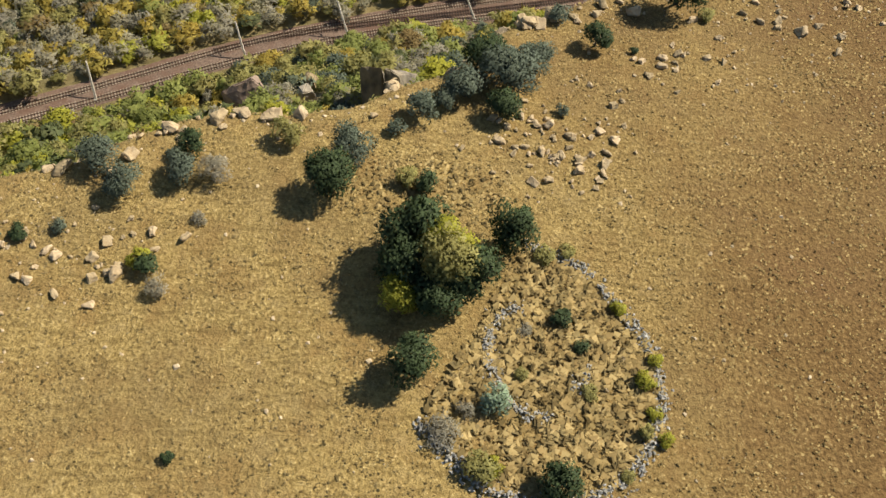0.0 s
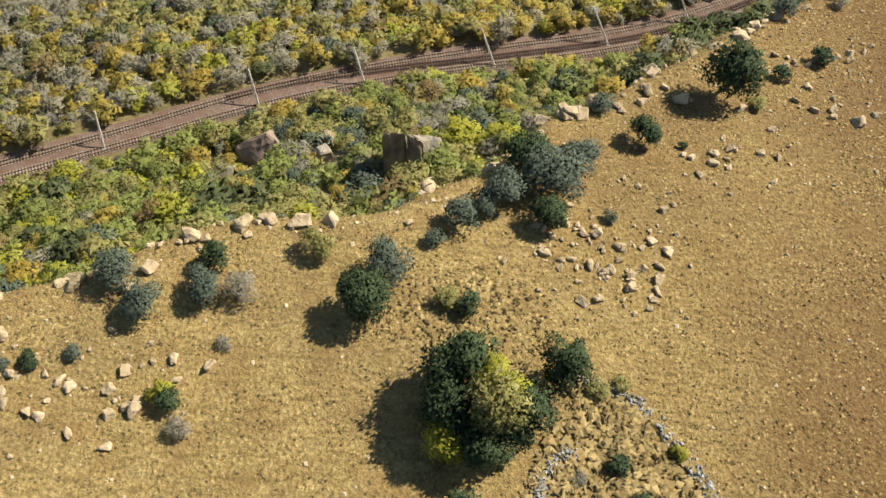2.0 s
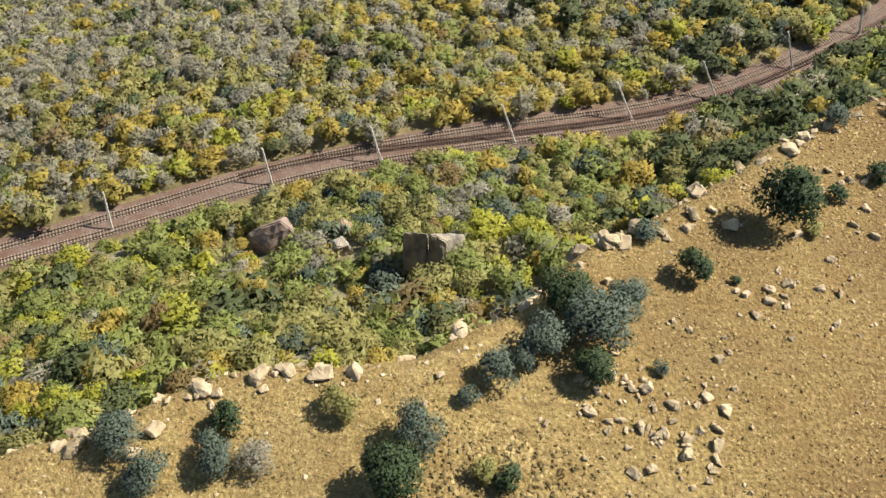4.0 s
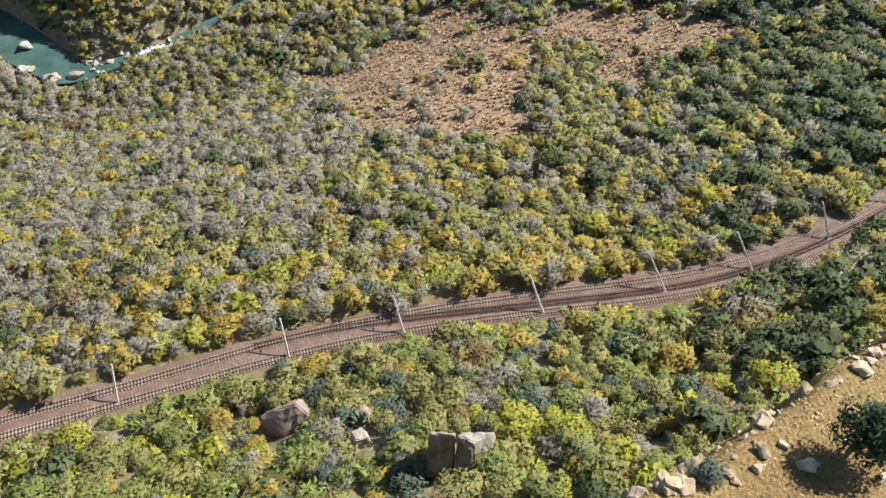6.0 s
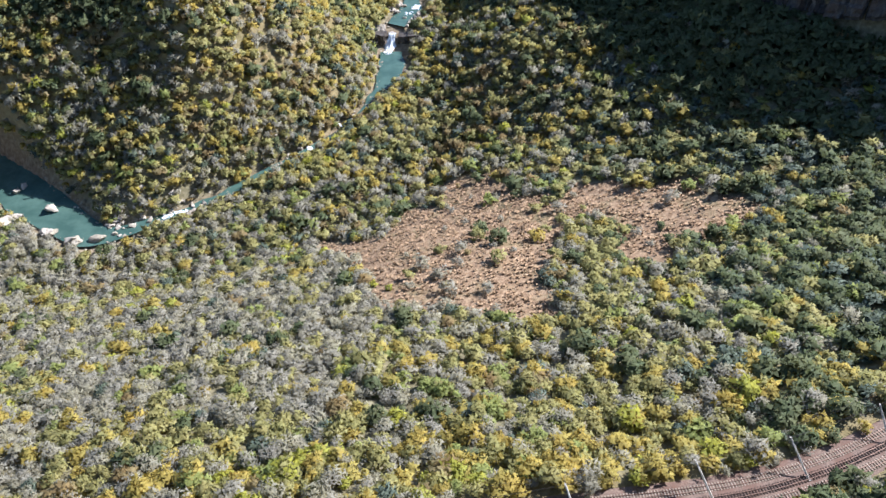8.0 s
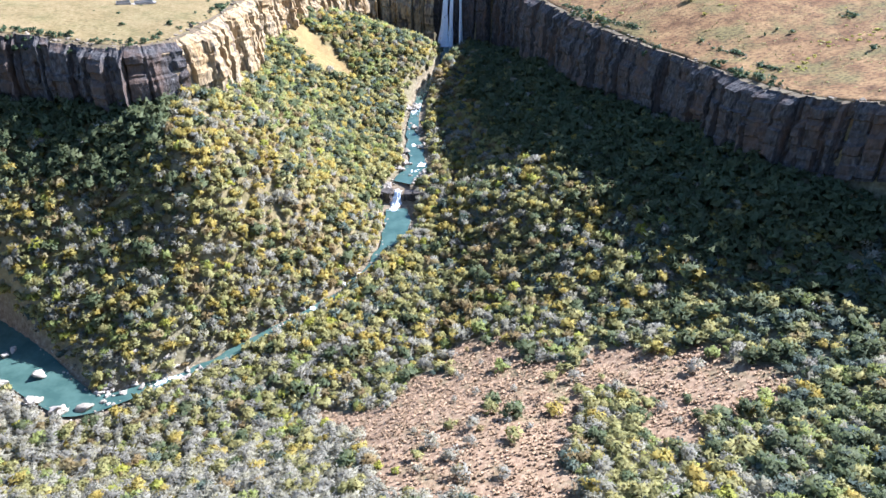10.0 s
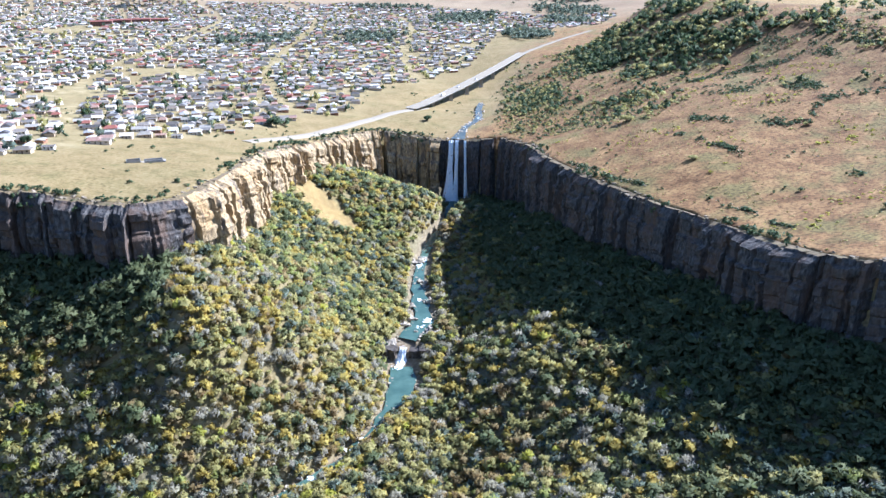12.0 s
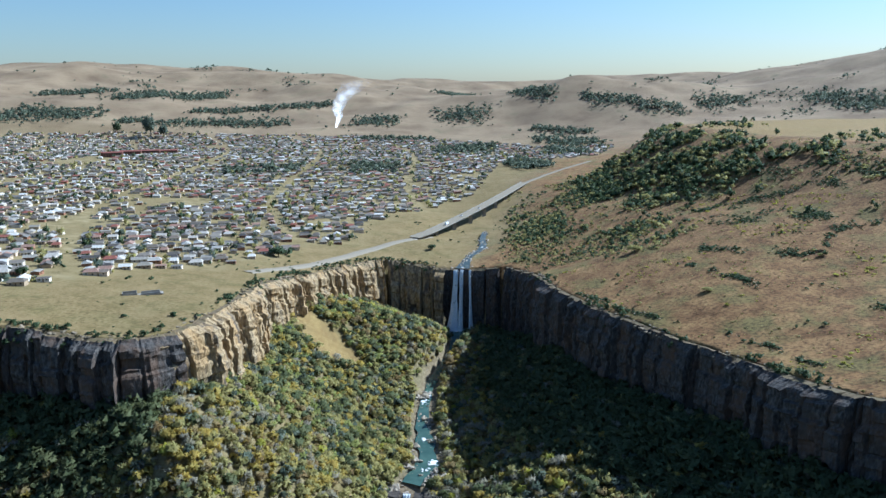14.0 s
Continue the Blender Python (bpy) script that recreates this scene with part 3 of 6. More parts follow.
# ---------------------------------------------------------------- river and falls
def build_river():
    line = [(a, b, c, d) for (a, b), c, d in zip(RIVER, RIVER_LEVEL, RIVER_HALF)]
    for name, some, label in (("lower_river", line[:12], "calm green river pool between pale boulders"), ("upper_river", line[12:], "green river running below the falls")):
        p, s = even(some, 2.0)
        way = np.gradient(p[:, :2], axis=0)
        way /= np.hypot(*way.T)[:, None]
        out = np.stack([way[:, 1], -way[:, 0]], 1)
        across = np.linspace(-1, 1, 9)
        half = p[:, 3] + 0.8 + rough(s, s * 0, 9, 31) * 1.5
        xy = p[:, None, :2] + out[:, None] * (across[None, :, None] * half[:, None, None])
        z = p[:, 2][:, None] + 0 * across[None]
        me = mesh_of(name, np.concatenate([xy, z[..., None]], 2).reshape(-1, 3), grid_faces(len(s), 9), WATER, True)
        tagged(new(name, me), label, "river", kind="structure")


build_river()


def build_fall(name, x, y, top, foot, width, spread, label, seed, lean=0.0, bend=3.0):
    """A falling sheet of water: a folded curtain that frays towards its foot."""
    rng = np.random.RandomState(seed)
    rows, cols = 40, 17
    v, u = np.linspace(0, 1, rows), np.linspace(-1, 1, cols)
    half = width / 2 * (1 + spread * v**3)
    xs = x + lean * v[:, None] + half[:, None] * u[None] + rough(u[None] * 7 + 0 * v[:, None], v[:, None] * 9, 1.0, seed) * 0.3
    ys = y - bend * np.sqrt(v)[:, None] + rough(u[None] * 9 + 0 * v[:, None], v[:, None] * 2, 1.0, seed + 1) * 0.7 - (1 - u[None] ** 2) * (0.4 + v[:, None] ** 3 * 5)
    zs = top - (top - foot) * v[:, None] + 0 * u[None]
    verts = np.stack([xs, ys, zs], 2).reshape(-1, 3)
    faces = grid_faces(rows, cols)
    keep = rng.rand(len(faces)) < 0.985
    me = mesh_of(name, verts, faces[keep], FOAM, True)
    return tagged(new(name, me), label, "waterfall", kind="structure")


build_fall("waterfall_main", -82.5, 878.5, 91.6, 28, 4.8, 2.2, "tall white waterfall dropping over a dark cliff", 51, lean=-3, bend=9.0)
build_fall("waterfall_side", -68, 878.5, 91.6, 28, 2.4, 0.9, "thin white strand of the tall waterfall", 52, lean=1.0, bend=9.0)
build_fall("waterfall_middle", -76.5, 878.5, 91.6, 28, 3.6, 0.7, "white middle strand of the tall waterfall", 54, lean=-1.5, bend=9.5)
build_fall("waterfall_lower", -93, 552, 21.3, 13.2, 5.0, 0.9, "small white cascade between river rocks", 53, lean=-1.5, bend=5.0)


# ---------------------------------------------------------------- plants
def leaf_cloud(count, leaf, lobes, seed, thin=1.0, squash=0.75):
    """A crown of leaf clumps about one metre in radius, over its foot at the origin: corners of three-cornered leaves, and their normals."""
    rng = np.random.RandomState(seed)
    a, u = rng.uniform(0, 6.28, lobes), np.sqrt(rng.uniform(0.02, 0.62, lobes))
    mid = np.stack([np.cos(a) * u * 0.8, np.sin(a) * u * 0.8, 0.50 + 0.50 * (1 - u * u) + rng.uniform(-0.1, 0.1, lobes)], 1)
    size = rng.uniform(0.30, 0.50, lobes)
    pick = rng.randint(0, lobes, count)
    way = rng.normal(size=(count, 3))
    way[:, 2] += 0.25
    way /= np.linalg.norm(way, axis=1)[:, None]
    at = mid[pick] + way * (size[pick] * rng.uniform(0.55, 1.15, count))[:, None] * (1, 1, squash)
    at[:, 2] = np.maximum(at[:, 2], 0.08)
    face = way + rng.normal(size=(count, 3)) * 0.55 + (0, 0, 0.3)
    face /= np.linalg.norm(face, axis=1)[:, None]
    # sprays of twigs and leaves: long rather than wide, most of them upright
    up = way * 0.3 + (0, 0, 0.25) + rng.normal(size=(count, 3)) * 0.7
    up /= np.linalg.norm(up, axis=1)[:, None]
    side = np.cross(up, face)
    side /= np.linalg.norm(side, axis=1)[:, None]
    b = (leaf * rng.uniform(0.7, 1.35, count))[:, None]
    a = b * rng.uniform(0.45, 0.85, count)[:, None] * thin
    leaves = np.stack([at - side * a * 1.25 - up * b * 0.8, at + side * a * 1.2 - up * b * 0.7, at + side * a * rng.uniform(-0.8, 0.8, count)[:, None] + up * b * 1.4], 1)
    lit = (at - (0, 0, 0.40)) * (1, 1, 1.2)
    lit /= np.linalg.norm(lit, axis=1)[:, None]
    lit = lit * 0.65 + way * 0.4 + face * 0.25 + (0, 0, 0.45)
    lit = np.repeat(lit[:, None], 3, 1)
    return leaves, lit / np.linalg.norm(lit, axis=-1, keepdims=True)


def quads_mesh(name, quads, material, normals=None):
    """A mesh of loose leaves or blades; the normals round a crown off, as a mass of small leaves does."""
    me = mesh_of(name, quads.reshape(-1, 3), np.arange(quads.shape[0] * quads.shape[1]).reshape(-1, quads.shape[1]), material, True)
    if normals is not None:
        me.normals_split_custom_set_from_vertices(np.ascontiguousarray(normals.reshape(-1, 3), np.float32))
    return me


def trunk_mesh(seed, tall=0.8, thick=0.07):
    rng = random.Random(seed)
    bm = bmesh.new()
    rod(bm, (0, 0, -0.15), (0.03, 0.02, tall * 0.5), thick, thick * 0.7, 7)
    for k in range(4):
        a = k * 1.6 + rng.random()
        rod(bm, (0.03, 0.02, tall * 0.42), (0.42 * math.cos(a), 0.42 * math.sin(a), tall * (0.95 + 0.3 * rng.random())), thick * 0.55, thick * 0.2, 5)
    me = bpy.data.meshes.new("trunk")
    bm.to_mesh(me)
    bm.free()
    me.materials.append(BARK)
    return me


def crown_mesh(dense, leaf, lobes, seed, thin, squash, material):
    quads, lit = leaf_cloud(dense, leaf, lobes, seed, thin, squash)
    return quads_mesh("crown", quads, material, lit)


def planted(proto, lit, x, y, z, radius, tall, rng):
    """Copies of one crown at many places, as arrays."""
    a = rng.uniform(0, 6.28, len(x))
    c, s, r = np.cos(a)[:, None, None], np.sin(a)[:, None, None], radius[:, None, None]
    turned = lambda v: (v[None, ..., 0] * c - v[None, ..., 1] * s, v[None, ..., 0] * s + v[None, ..., 1] * c, v[None, ..., 2] + 0 * c)
    px, py, pz = turned(proto)
    quads = np.stack([px * r + x[:, None, None], py * r + y[:, None, None], pz * r * tall[:, None, None] + z[:, None, None]], -1).reshape(-1, 3, 3)
    return quads.astype(np.float32), np.stack(turned(lit), -1).reshape(-1, 3, 3).astype(np.float32)


KINDS = {"olive": (OLIVE, 1.0, 0.75), "ochre": (OCHRE, 1.0, 0.7), "grey": (GREY, 0.55, 0.9), "green": (GREEN, 1.0, 0.85), "forest": (FOREST, 1.0, 0.85), "fresh": (FRESH, 1.0, 0.8), "blue": (BLUE, 0.8, 0.75),
         "rust": (RUST, 0.9, 0.75), "lime": (LIME, 1.0, 0.8), "mint": (MINT, 0.8, 0.75)}
WORDS = {"olive": "olive-green bushy tree on the wooded slope", "ochre": "ochre-yellow autumn bush on the slope", "grey": "leafless grey twiggy bush on the slope", "green": "dark green rounded evergreen tree", "forest": "green leafy evergreen tree on the slope", "fresh": "fresh green leafy tree on the wooded slope",
         "blue": "blue-grey leaved bush among the rocks", "rust": "rusty brown autumn tree on the slope", "lime": "bright yellow-green tree on the slope", "mint": "pale silvery green bush on the slope"}
TREES = {}


def tree(kind, x, y, radius, tall=1.0, name="tree", label="", group="", dense=420, leaf=0.13, variant=0, sink=0.0):
    """A tree or bush of its own: a trunk with limbs and a crown of leaf clumps. Alike ones share their meshes."""
    key = (kind, dense, leaf, variant)
    if key not in TREES:
        material, thin, squash = KINDS[kind]
        TREES[key] = (trunk_mesh(variant), crown_mesh(dense, leaf, 11 + variant % 3, 100 + variant * 7 + len(TREES), thin, squash, material))
    foot = new(name)
    rng = random.Random(int(x * 131 + y * 17))
    foot.matrix_world = Matrix.Translation((x, y, float(height(x, y)) - sink)) @ Matrix.Rotation(rng.random() * 6.28, 4, "Z") @ Matrix.Diagonal((radius, radius * rng.uniform(0.85, 1.15), radius * tall, 1))
    part("trunk", TREES[key][0], None, foot)
    part("crown", TREES[key][1], None, foot)
    return tagged(foot, label or WORDS[kind], "tree" if name == "tree" else "bush", group)


def woods_mix(x, y):
    """Which kinds grow where, in the order of MIX; dark ones also paint in shadow."""
    by_rail = ease(60, 5, y - rail_bed(x)) * (y > rail_bed(x))
    before = y < rail_bed(x)
    grey = ease(-20, -90, x - (y - 250) * 0.1) * ease(170, 200, y) * ease(360, 300, y)
    gorge = ease(380, 430, y)
    west = gorge * (x < -95 + 0 * y)
    east = gorge * (x >= -95)
    # Where cliff shadow falls, its darkness is put in with dark forest trees.
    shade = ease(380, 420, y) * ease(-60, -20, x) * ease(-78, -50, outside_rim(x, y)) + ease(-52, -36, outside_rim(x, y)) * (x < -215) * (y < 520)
    high = west * ease(500, 560, y)
    beyond = (1 - gorge) * (y > rail_bed(x) + 5)
    right = beyond * ease(0, 90, x)
    # Past x = 25, before the rails, dark forest trees paint the brow's shadow.
    shares = np.stack([1.0 + 0.5 * before + 0.2 * west + 0.6 * high, 0.30 + 1.6 * by_rail + 0.35 * west + 0.25 * before, 0.5 + 3.2 * grey + 0.75 * beyond + 0.05 * before + 0.5 * west - 0.8 * high - 0.7 * right,
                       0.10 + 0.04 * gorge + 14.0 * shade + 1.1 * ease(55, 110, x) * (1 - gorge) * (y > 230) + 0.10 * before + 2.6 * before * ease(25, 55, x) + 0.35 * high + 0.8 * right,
                       0.14 + 0.12 * before + 0.12 * gorge + 0.25 * high + 0.9 * ease(30, 90, x) * (1 - gorge) * (y > 200), 0.12 + 0.45 * gorge * ease(-0.2, 0.5, rough(x, y, 40, 61)), 0.06 + 0.5 * before + 0.28 * by_rail, 0.04 + 1.7 * before + 0.25 * beyond + 0.5 * high], 1)
    shares = shares * (1 + 0.7 * np.stack([rough(x, y, 25, 70 + k) for k in range(8)], 1))
    return np.clip(shares, 0.02, None)


MIX = ["olive", "ochre", "grey", "forest", "blue", "rust", "lime", "fresh"]


def wooded(x, y):
    """Whether a tree may stand here, as a chance."""
    chance = np.where(outside_rim(x, y) < -7, 1.0, 0.0)
    chance *= above_brow(x, y) < -4.5
    chance *= (y - rail_bed(x) > 5.4 - 1.0 * ease(-20, 30, x)) | (rail_bed(x) - y > 7.4 + 1.0 * ease(-40, 30, x)) | (y > 300)
    chance *= (river_bank(x, y) > 3.5 + 3.0 * ease(520, 545, y) * ease(770, 720, y))
    chance *= 1 - 0.94 * clearing(x, y)
    chance *= 1 - bare_slope(x, y)
    chance *= np.where((y > 395) & (x < -100), np.where((y < 455) | (x < -235), 0.95, 0.74 + 0.28 * rough(x, y, 22, 62)), 1.0)
    for a, b, r in ((-11, 91.5, 6.6), (-48, 103, 6.0), (-31, 99, 4.5)):
        chance *= (np.hypot(x - a, y - b + 1.0) > r)
    return chance


def build_woods():
    rng = np.random.RandomState(5)
    step = 3.6
    gx, gy = np.meshgrid(np.arange(-420, 330, step), np.arange(20, 900, step))
    x, y = (gx + rng.uniform(-0.5, 0.5, gx.shape) * step * 1.1).ravel(), (gy + rng.uniform(-0.5, 0.5, gy.shape) * step * 1.1).ravel()
    # the steep side below the town shows its face, so it takes more
    x, y = np.r_[x, rng.uniform(-340, -95, 4500)], np.r_[y, rng.uniform(385, 800, 4500)]
    seen = (x > -0.72 * (y - 30) - 68) & (x < 0.53 * (y - 30) + 66)
    x, y = x[seen], y[seen]
    keep = rng.rand(len(x)) < wooded(x, y) * 0.95
    x, y = x[keep], y[keep]
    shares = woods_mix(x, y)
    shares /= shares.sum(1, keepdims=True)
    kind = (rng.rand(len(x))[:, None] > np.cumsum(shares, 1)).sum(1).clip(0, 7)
    radius = (1.5 + 2.0 * rng.rand(len(x)) ** 1.6) * (1 + 0.25 * (kind == 3)) * 1.5
    z = height(x, y)
    near = (y < rail_bed(x)) & (x > -95) & (x < 75) & (above_brow(x, y) > -95)
    chosen = np.flatnonzero(near)[:: max(1, near.sum() // 290)][:300]
    single = np.zeros(len(x), bool)
    single[chosen] = True
    for n in chosen:
        tree(MIX[kind[n]], x[n], y[n], radius[n], rng.uniform(0.7, 0.95), "tree", group="trees on the slope", dense=1100, leaf=0.078, variant=int(n % 3))
    rest = ~single
    for k, name in enumerate(MIX):
        material, thin, squash = KINDS[name]
        made = []
        for far, count, leaf in ((0, 230, 0.135), (1, 140, 0.17), (2, 84, 0.215)):
            pick = np.flatnonzero(rest & (kind == k) & (np.digitize(y, [200, 330]) == far))
            for v in range(5):
                some = pick[v::5]
                if len(some):
                    proto, lit = leaf_cloud(int(count * (1.1 if name == "grey" else 1)), leaf, 9, 300 + 10 * k + v, thin, squash)
                    made.append(planted(proto, lit, x[some], y[some], z[some] - 0.2, radius[some], rng.uniform(0.62, 0.92, len(some)) * np.where(y[some] > 385, 1.35, 1.0), rng))
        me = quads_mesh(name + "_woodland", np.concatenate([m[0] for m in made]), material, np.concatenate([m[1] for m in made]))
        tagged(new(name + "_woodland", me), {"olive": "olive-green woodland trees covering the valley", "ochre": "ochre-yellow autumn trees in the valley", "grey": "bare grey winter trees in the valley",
                                             "forest": "dark evergreen trees in the valley, densest where they paint in shadow", "blue": "blue-grey bushes in the valley", "rust": "rusty brown trees in the valley", "lime": "bright yellow-green trees in the valley", "fresh": "fresh green trees in the valley"}[name],
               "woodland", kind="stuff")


build_woods()


# ---------------------------------------------------------------- railway below the brow
def rail_point(x, off, z=0.0):
    slope = (float(rail_bed(x + 1.0)) - float(rail_bed(x - 1.0))) / 2.0
    k = math.hypot(1, slope)
    return Vector((x - off * slope / k, float(rail_bed(x)) + off / k, 111.75 + z))


def sweep(bm, points, w, h):
    """A bar of w by h along points."""
    rings = []
    for n, p in enumerate(points):
        d = (points[min(n + 1, len(points) - 1)] - points[max(n - 1, 0)]).normalized()
        side = d.cross(Vector((0, 0, 1))).normalized() * w / 2
        rings.append([bm.verts.new(p + q) for q in (-side, side, side + Vector((0, 0, h)), -side + Vector((0, 0, h)))])
    for a, b in zip(rings, rings[1:]):
        for k in range(4):
            bm.faces.new((a[k], a[(k + 1) % 4], b[(k + 1) % 4], b[k]))
    bm.faces.new(rings[0]), bm.faces.new(rings[-1][::-1])


def build_bed():
    bm = bmesh.new()
    xs = np.arange(-240, 200, 2.0)
    profile = [(-6.4, -1.0), (-4.8, 0.0), (-3, 0.12), (-1.6, 0.02), (0.4, 0.12), (2.2, 0.10), (3.4, -0.1), (4.6, -0.8)]
    rows = [[bm.verts.new(rail_point(x, o * (1 + 0.26 * float(ease(-40, 30, x))), z + 0.12 * noise.noise((x * 0.3, o, 0)))) for o, z in profile] for x in xs]
    for a, b in zip(rows, rows[1:]):
        for k in range(len(profile) - 1):
            bm.faces.new((a[k], a[k + 1], b[k + 1], b[k]))
    me = bpy.data.meshes.new("ballast_bed")
    bm.to_mesh(me)
    me.materials.append(BALLAST)
    for f in me.polygons:
        f.use_smooth = True
    bm.free()
    tagged(new("ballast_bed", me), "brown gravel railway bed along the hillside", "railway bed", kind="structure")


build_bed()


def build_track(offset, label, start=-235, end=198, ties=SLEEPER):
    track = tagged(new("railway_track"), label, "railway track", "railway tracks")
    for side in (-0.533, 0.533):
        bm = bmesh.new()
        sweep(bm, [rail_point(x, offset(x) + side, 0.25) for x in np.arange(start, end, 2.0)], 0.11, 0.16)
        part("rail", bm, STEEL, track)
    base, verts, faces = np.array([(-1, -1, 0), (1, -1, 0), (1, 1, 0), (-1, 1, 0), (-1, -1, 1), (1, -1, 1), (1, 1, 1), (-1, 1, 1)], float), [], []
    sides = ((4, 5, 6, 7), (0, 1, 5, 4), (1, 2, 6, 5), (2, 3, 7, 6), (3, 0, 4, 7))
    one = mesh_of("sleeper", base * (1.05, 0.125, 0.19), sides, ties)
    n = 0
    for x in np.arange(start, end, 0.72):
        a, b = rail_point(x, offset(x) - 1.05, 0.06), rail_point(x, offset(x) + 1.05, 0.06)
        mid, way = (a + b) / 2, (b - a) / 2
        if -105 < x < 105:
            ob = part("sleeper", one, None, track)
            ob.matrix_local = pose(*mid, 0, 0, math.degrees(math.atan2(way.y, way.x)))
            continue
        side = Vector((way.y, -way.x, 0)).normalized() * 0.125
        verts += [tuple(mid + way * q[0] + side * q[1] + Vector((0, 0, 0.19 * q[2]))) for q in base]
        faces += [[8 * n + k for k in f] for f in sides]
        n += 1
    ob = part("sleepers", mesh_of("sleepers", verts, faces, ties), None, track)
    tagged(ob, "worn sleepers", kind="stuff")


build_track(lambda x: -3.4 - 0.9 * float(ease(-40, 40, x)), "single rusty railway track on worn concrete sleepers")
build_track(lambda x: 0.7 + 0.8 * float(ease(-100, -30, x)), "rusty railway track on brown gravel ballast")
build_track(lambda x: 1.5 - 3.0 * float(ease(-60, 10, x)), "oil-stained middle railway track on dark brown ballast", -62, 198, OILY)


def build_mast(x, off, tall, label):
    foot = rail_point(x, off, 0)
    far = rail_point(x, off + 6.0, 0)
    lean = Vector((-0.05 * (x + 100) * float(ease(120, 40, x)) * 0.7 - 0.3, 6.0, 0))
    way = (far - foot).normalized()
    mast = new("catenary_mast")
    mast.location = foot
    bm = bmesh.new()
    for k in (-1, 1):
        for j in (-1, 1):
            rod(bm, (0.22 * k, 0.16 * j, -0.6), (0.13 * k, 0.1 * j, tall), 0.08, 0.06, 5)
    for n in range(9):
        z, e = tall * n / 9, 1 if n % 2 else -1
        for j in (-1, 1):
            rod(bm, (-0.2 * e, 0.14 * j, z), (0.2 * e, 0.14 * j, z + tall / 9), 0.03, sides=4)
    box(bm, 0, 0, 0, 0.36, 0.26, tall * 0.98)
    for v in bm.verts:
        v.co += lean * v.co.z / tall
    part("pole", bm, MAST, mast)
    bm = bmesh.new()
    box(bm, 0, 0, -0.3, 0.9, 0.9, 0.5)
    part("footing", bm, CONCRETE, mast)
    bm = bmesh.new()
    a = Vector((0, 0, tall - 2.6))
    rod(bm, a, a + way * 3.3 + Vector((0, 0, 1.3)), 0.045)
    rod(bm, Vector((0, 0, tall - 0.8)), a + way * 3.3 + Vector((0, 0, 1.3)), 0.035)
    rod(bm, a, a + way * 3.0 + Vector((0, 0, -0.2)), 0.035)
    for v in bm.verts:
        v.co += lean * v.co.z / tall
    part("bracket", bm, WIRE, mast)
    bm = bmesh.new()
    for q in (a + way * 0.4 + Vector((0, 0, 0.16)), a + way * 0.45):
        rod(bm, q, q + way * 0.5, 0.1)
    for v in bm.verts:
        v.co += lean * v.co.z / tall
    part("insulator", bm, DARK_ROCK, mast)
    tagged(mast, label, "railway mast", "masts along the railway")
    return foot + lean, way, tall


MASTS = [(-208, -2.5), (-170, -2.8), (-131, -3.0), (-92.0, -3.2), (-55, -3.8), (-28, -4.2), (6.1, -4.4), (37.2, -2.3), (60, -1.9), (82, -1.7), (103, -1.5), (128, -1.5), (155, -1.5)]
hung = [build_mast(x, o, 8.0, "raked pale steel lattice mast carrying railway wires") for x, o in MASTS]


def build_wires():
    wires = tagged(new("overhead_wires"), "thin dark overhead wires strung between masts", "wires")
    for reach, drop in ((3.2, 1.3), (3.0, 2.7), (-0.2, 0.3), (0.25, 0.9)):
        bm = bmesh.new()
        for (a, wa, ta), (b, wb, tb) in zip(hung, hung[1:]):
            p, q = a + wa * reach + Vector((0, 0, ta - drop)), b + wb * reach + Vector((0, 0, tb - drop))
            pts = [p.lerp(q, k / 6) - Vector((0, 0, (1 - (k / 3 - 1) ** 2) * (0.7 if drop < 2 else 0.05))) for k in range(7)]
            for u, v in zip(pts, pts[1:]):
                rod(bm, u, v, 0.03, sides=4)
        part("wire", bm, WIRE, wires)


build_wires()


# ---------------------------------------------------------------- rocks
def rock_mesh(seed, points=18, flat=0.62):
    """An angular block: the hull of a few points."""
    rng = np.random.RandomState(seed)
    p = rng.uniform(-1, 1, (points, 3))
    p /= np.maximum(1, np.linalg.norm(p, axis=1, ord=4))[:, None] ** 0.7
    bm = bmesh.new()
    for q in p * (0.62, 0.5, 0.5 * flat):
        bm.verts.new(q)
    made = bmesh.ops.convex_hull(bm, input=bm.verts)
    bmesh.ops.delete(bm, geom=[v for v in bm.verts if not v.link_faces], context="VERTS")
    bmesh.ops.bevel(bm, geom=list(bm.edges), offset=0.05, segments=1, affect="EDGES")
    bmesh.ops.triangulate(bm, faces=bm.faces)
    bmesh.ops.subdivide_edges(bm, edges=[e for e in bm.edges if e.calc_length() > 0.3], cuts=1)
    for v in bm.verts:
        v.co += v.co.normalized() * (noise.noise(v.co * 2.6 + Vector((seed, 0, 0))) * 0.13 + noise.noise(v.co * 6 + Vector((0, seed, 0))) * 0.05)
    for v in bm.verts:
        v.co *= min(1.0, 0.72 / max(v.co.length, 0.01))
    me = bpy.data.meshes.new("rock")
    bm.to_mesh(me)
    bm.free()
    return me


ROCKS = [rock_mesh(900 + k) for k in range(12)]
RIVER_ROCKS = []
for me in ROCKS:
    me.materials.append(ROCK)
    wet = me.copy()
    wet.materials[0] = PALE
    RIVER_ROCKS.append(wet)


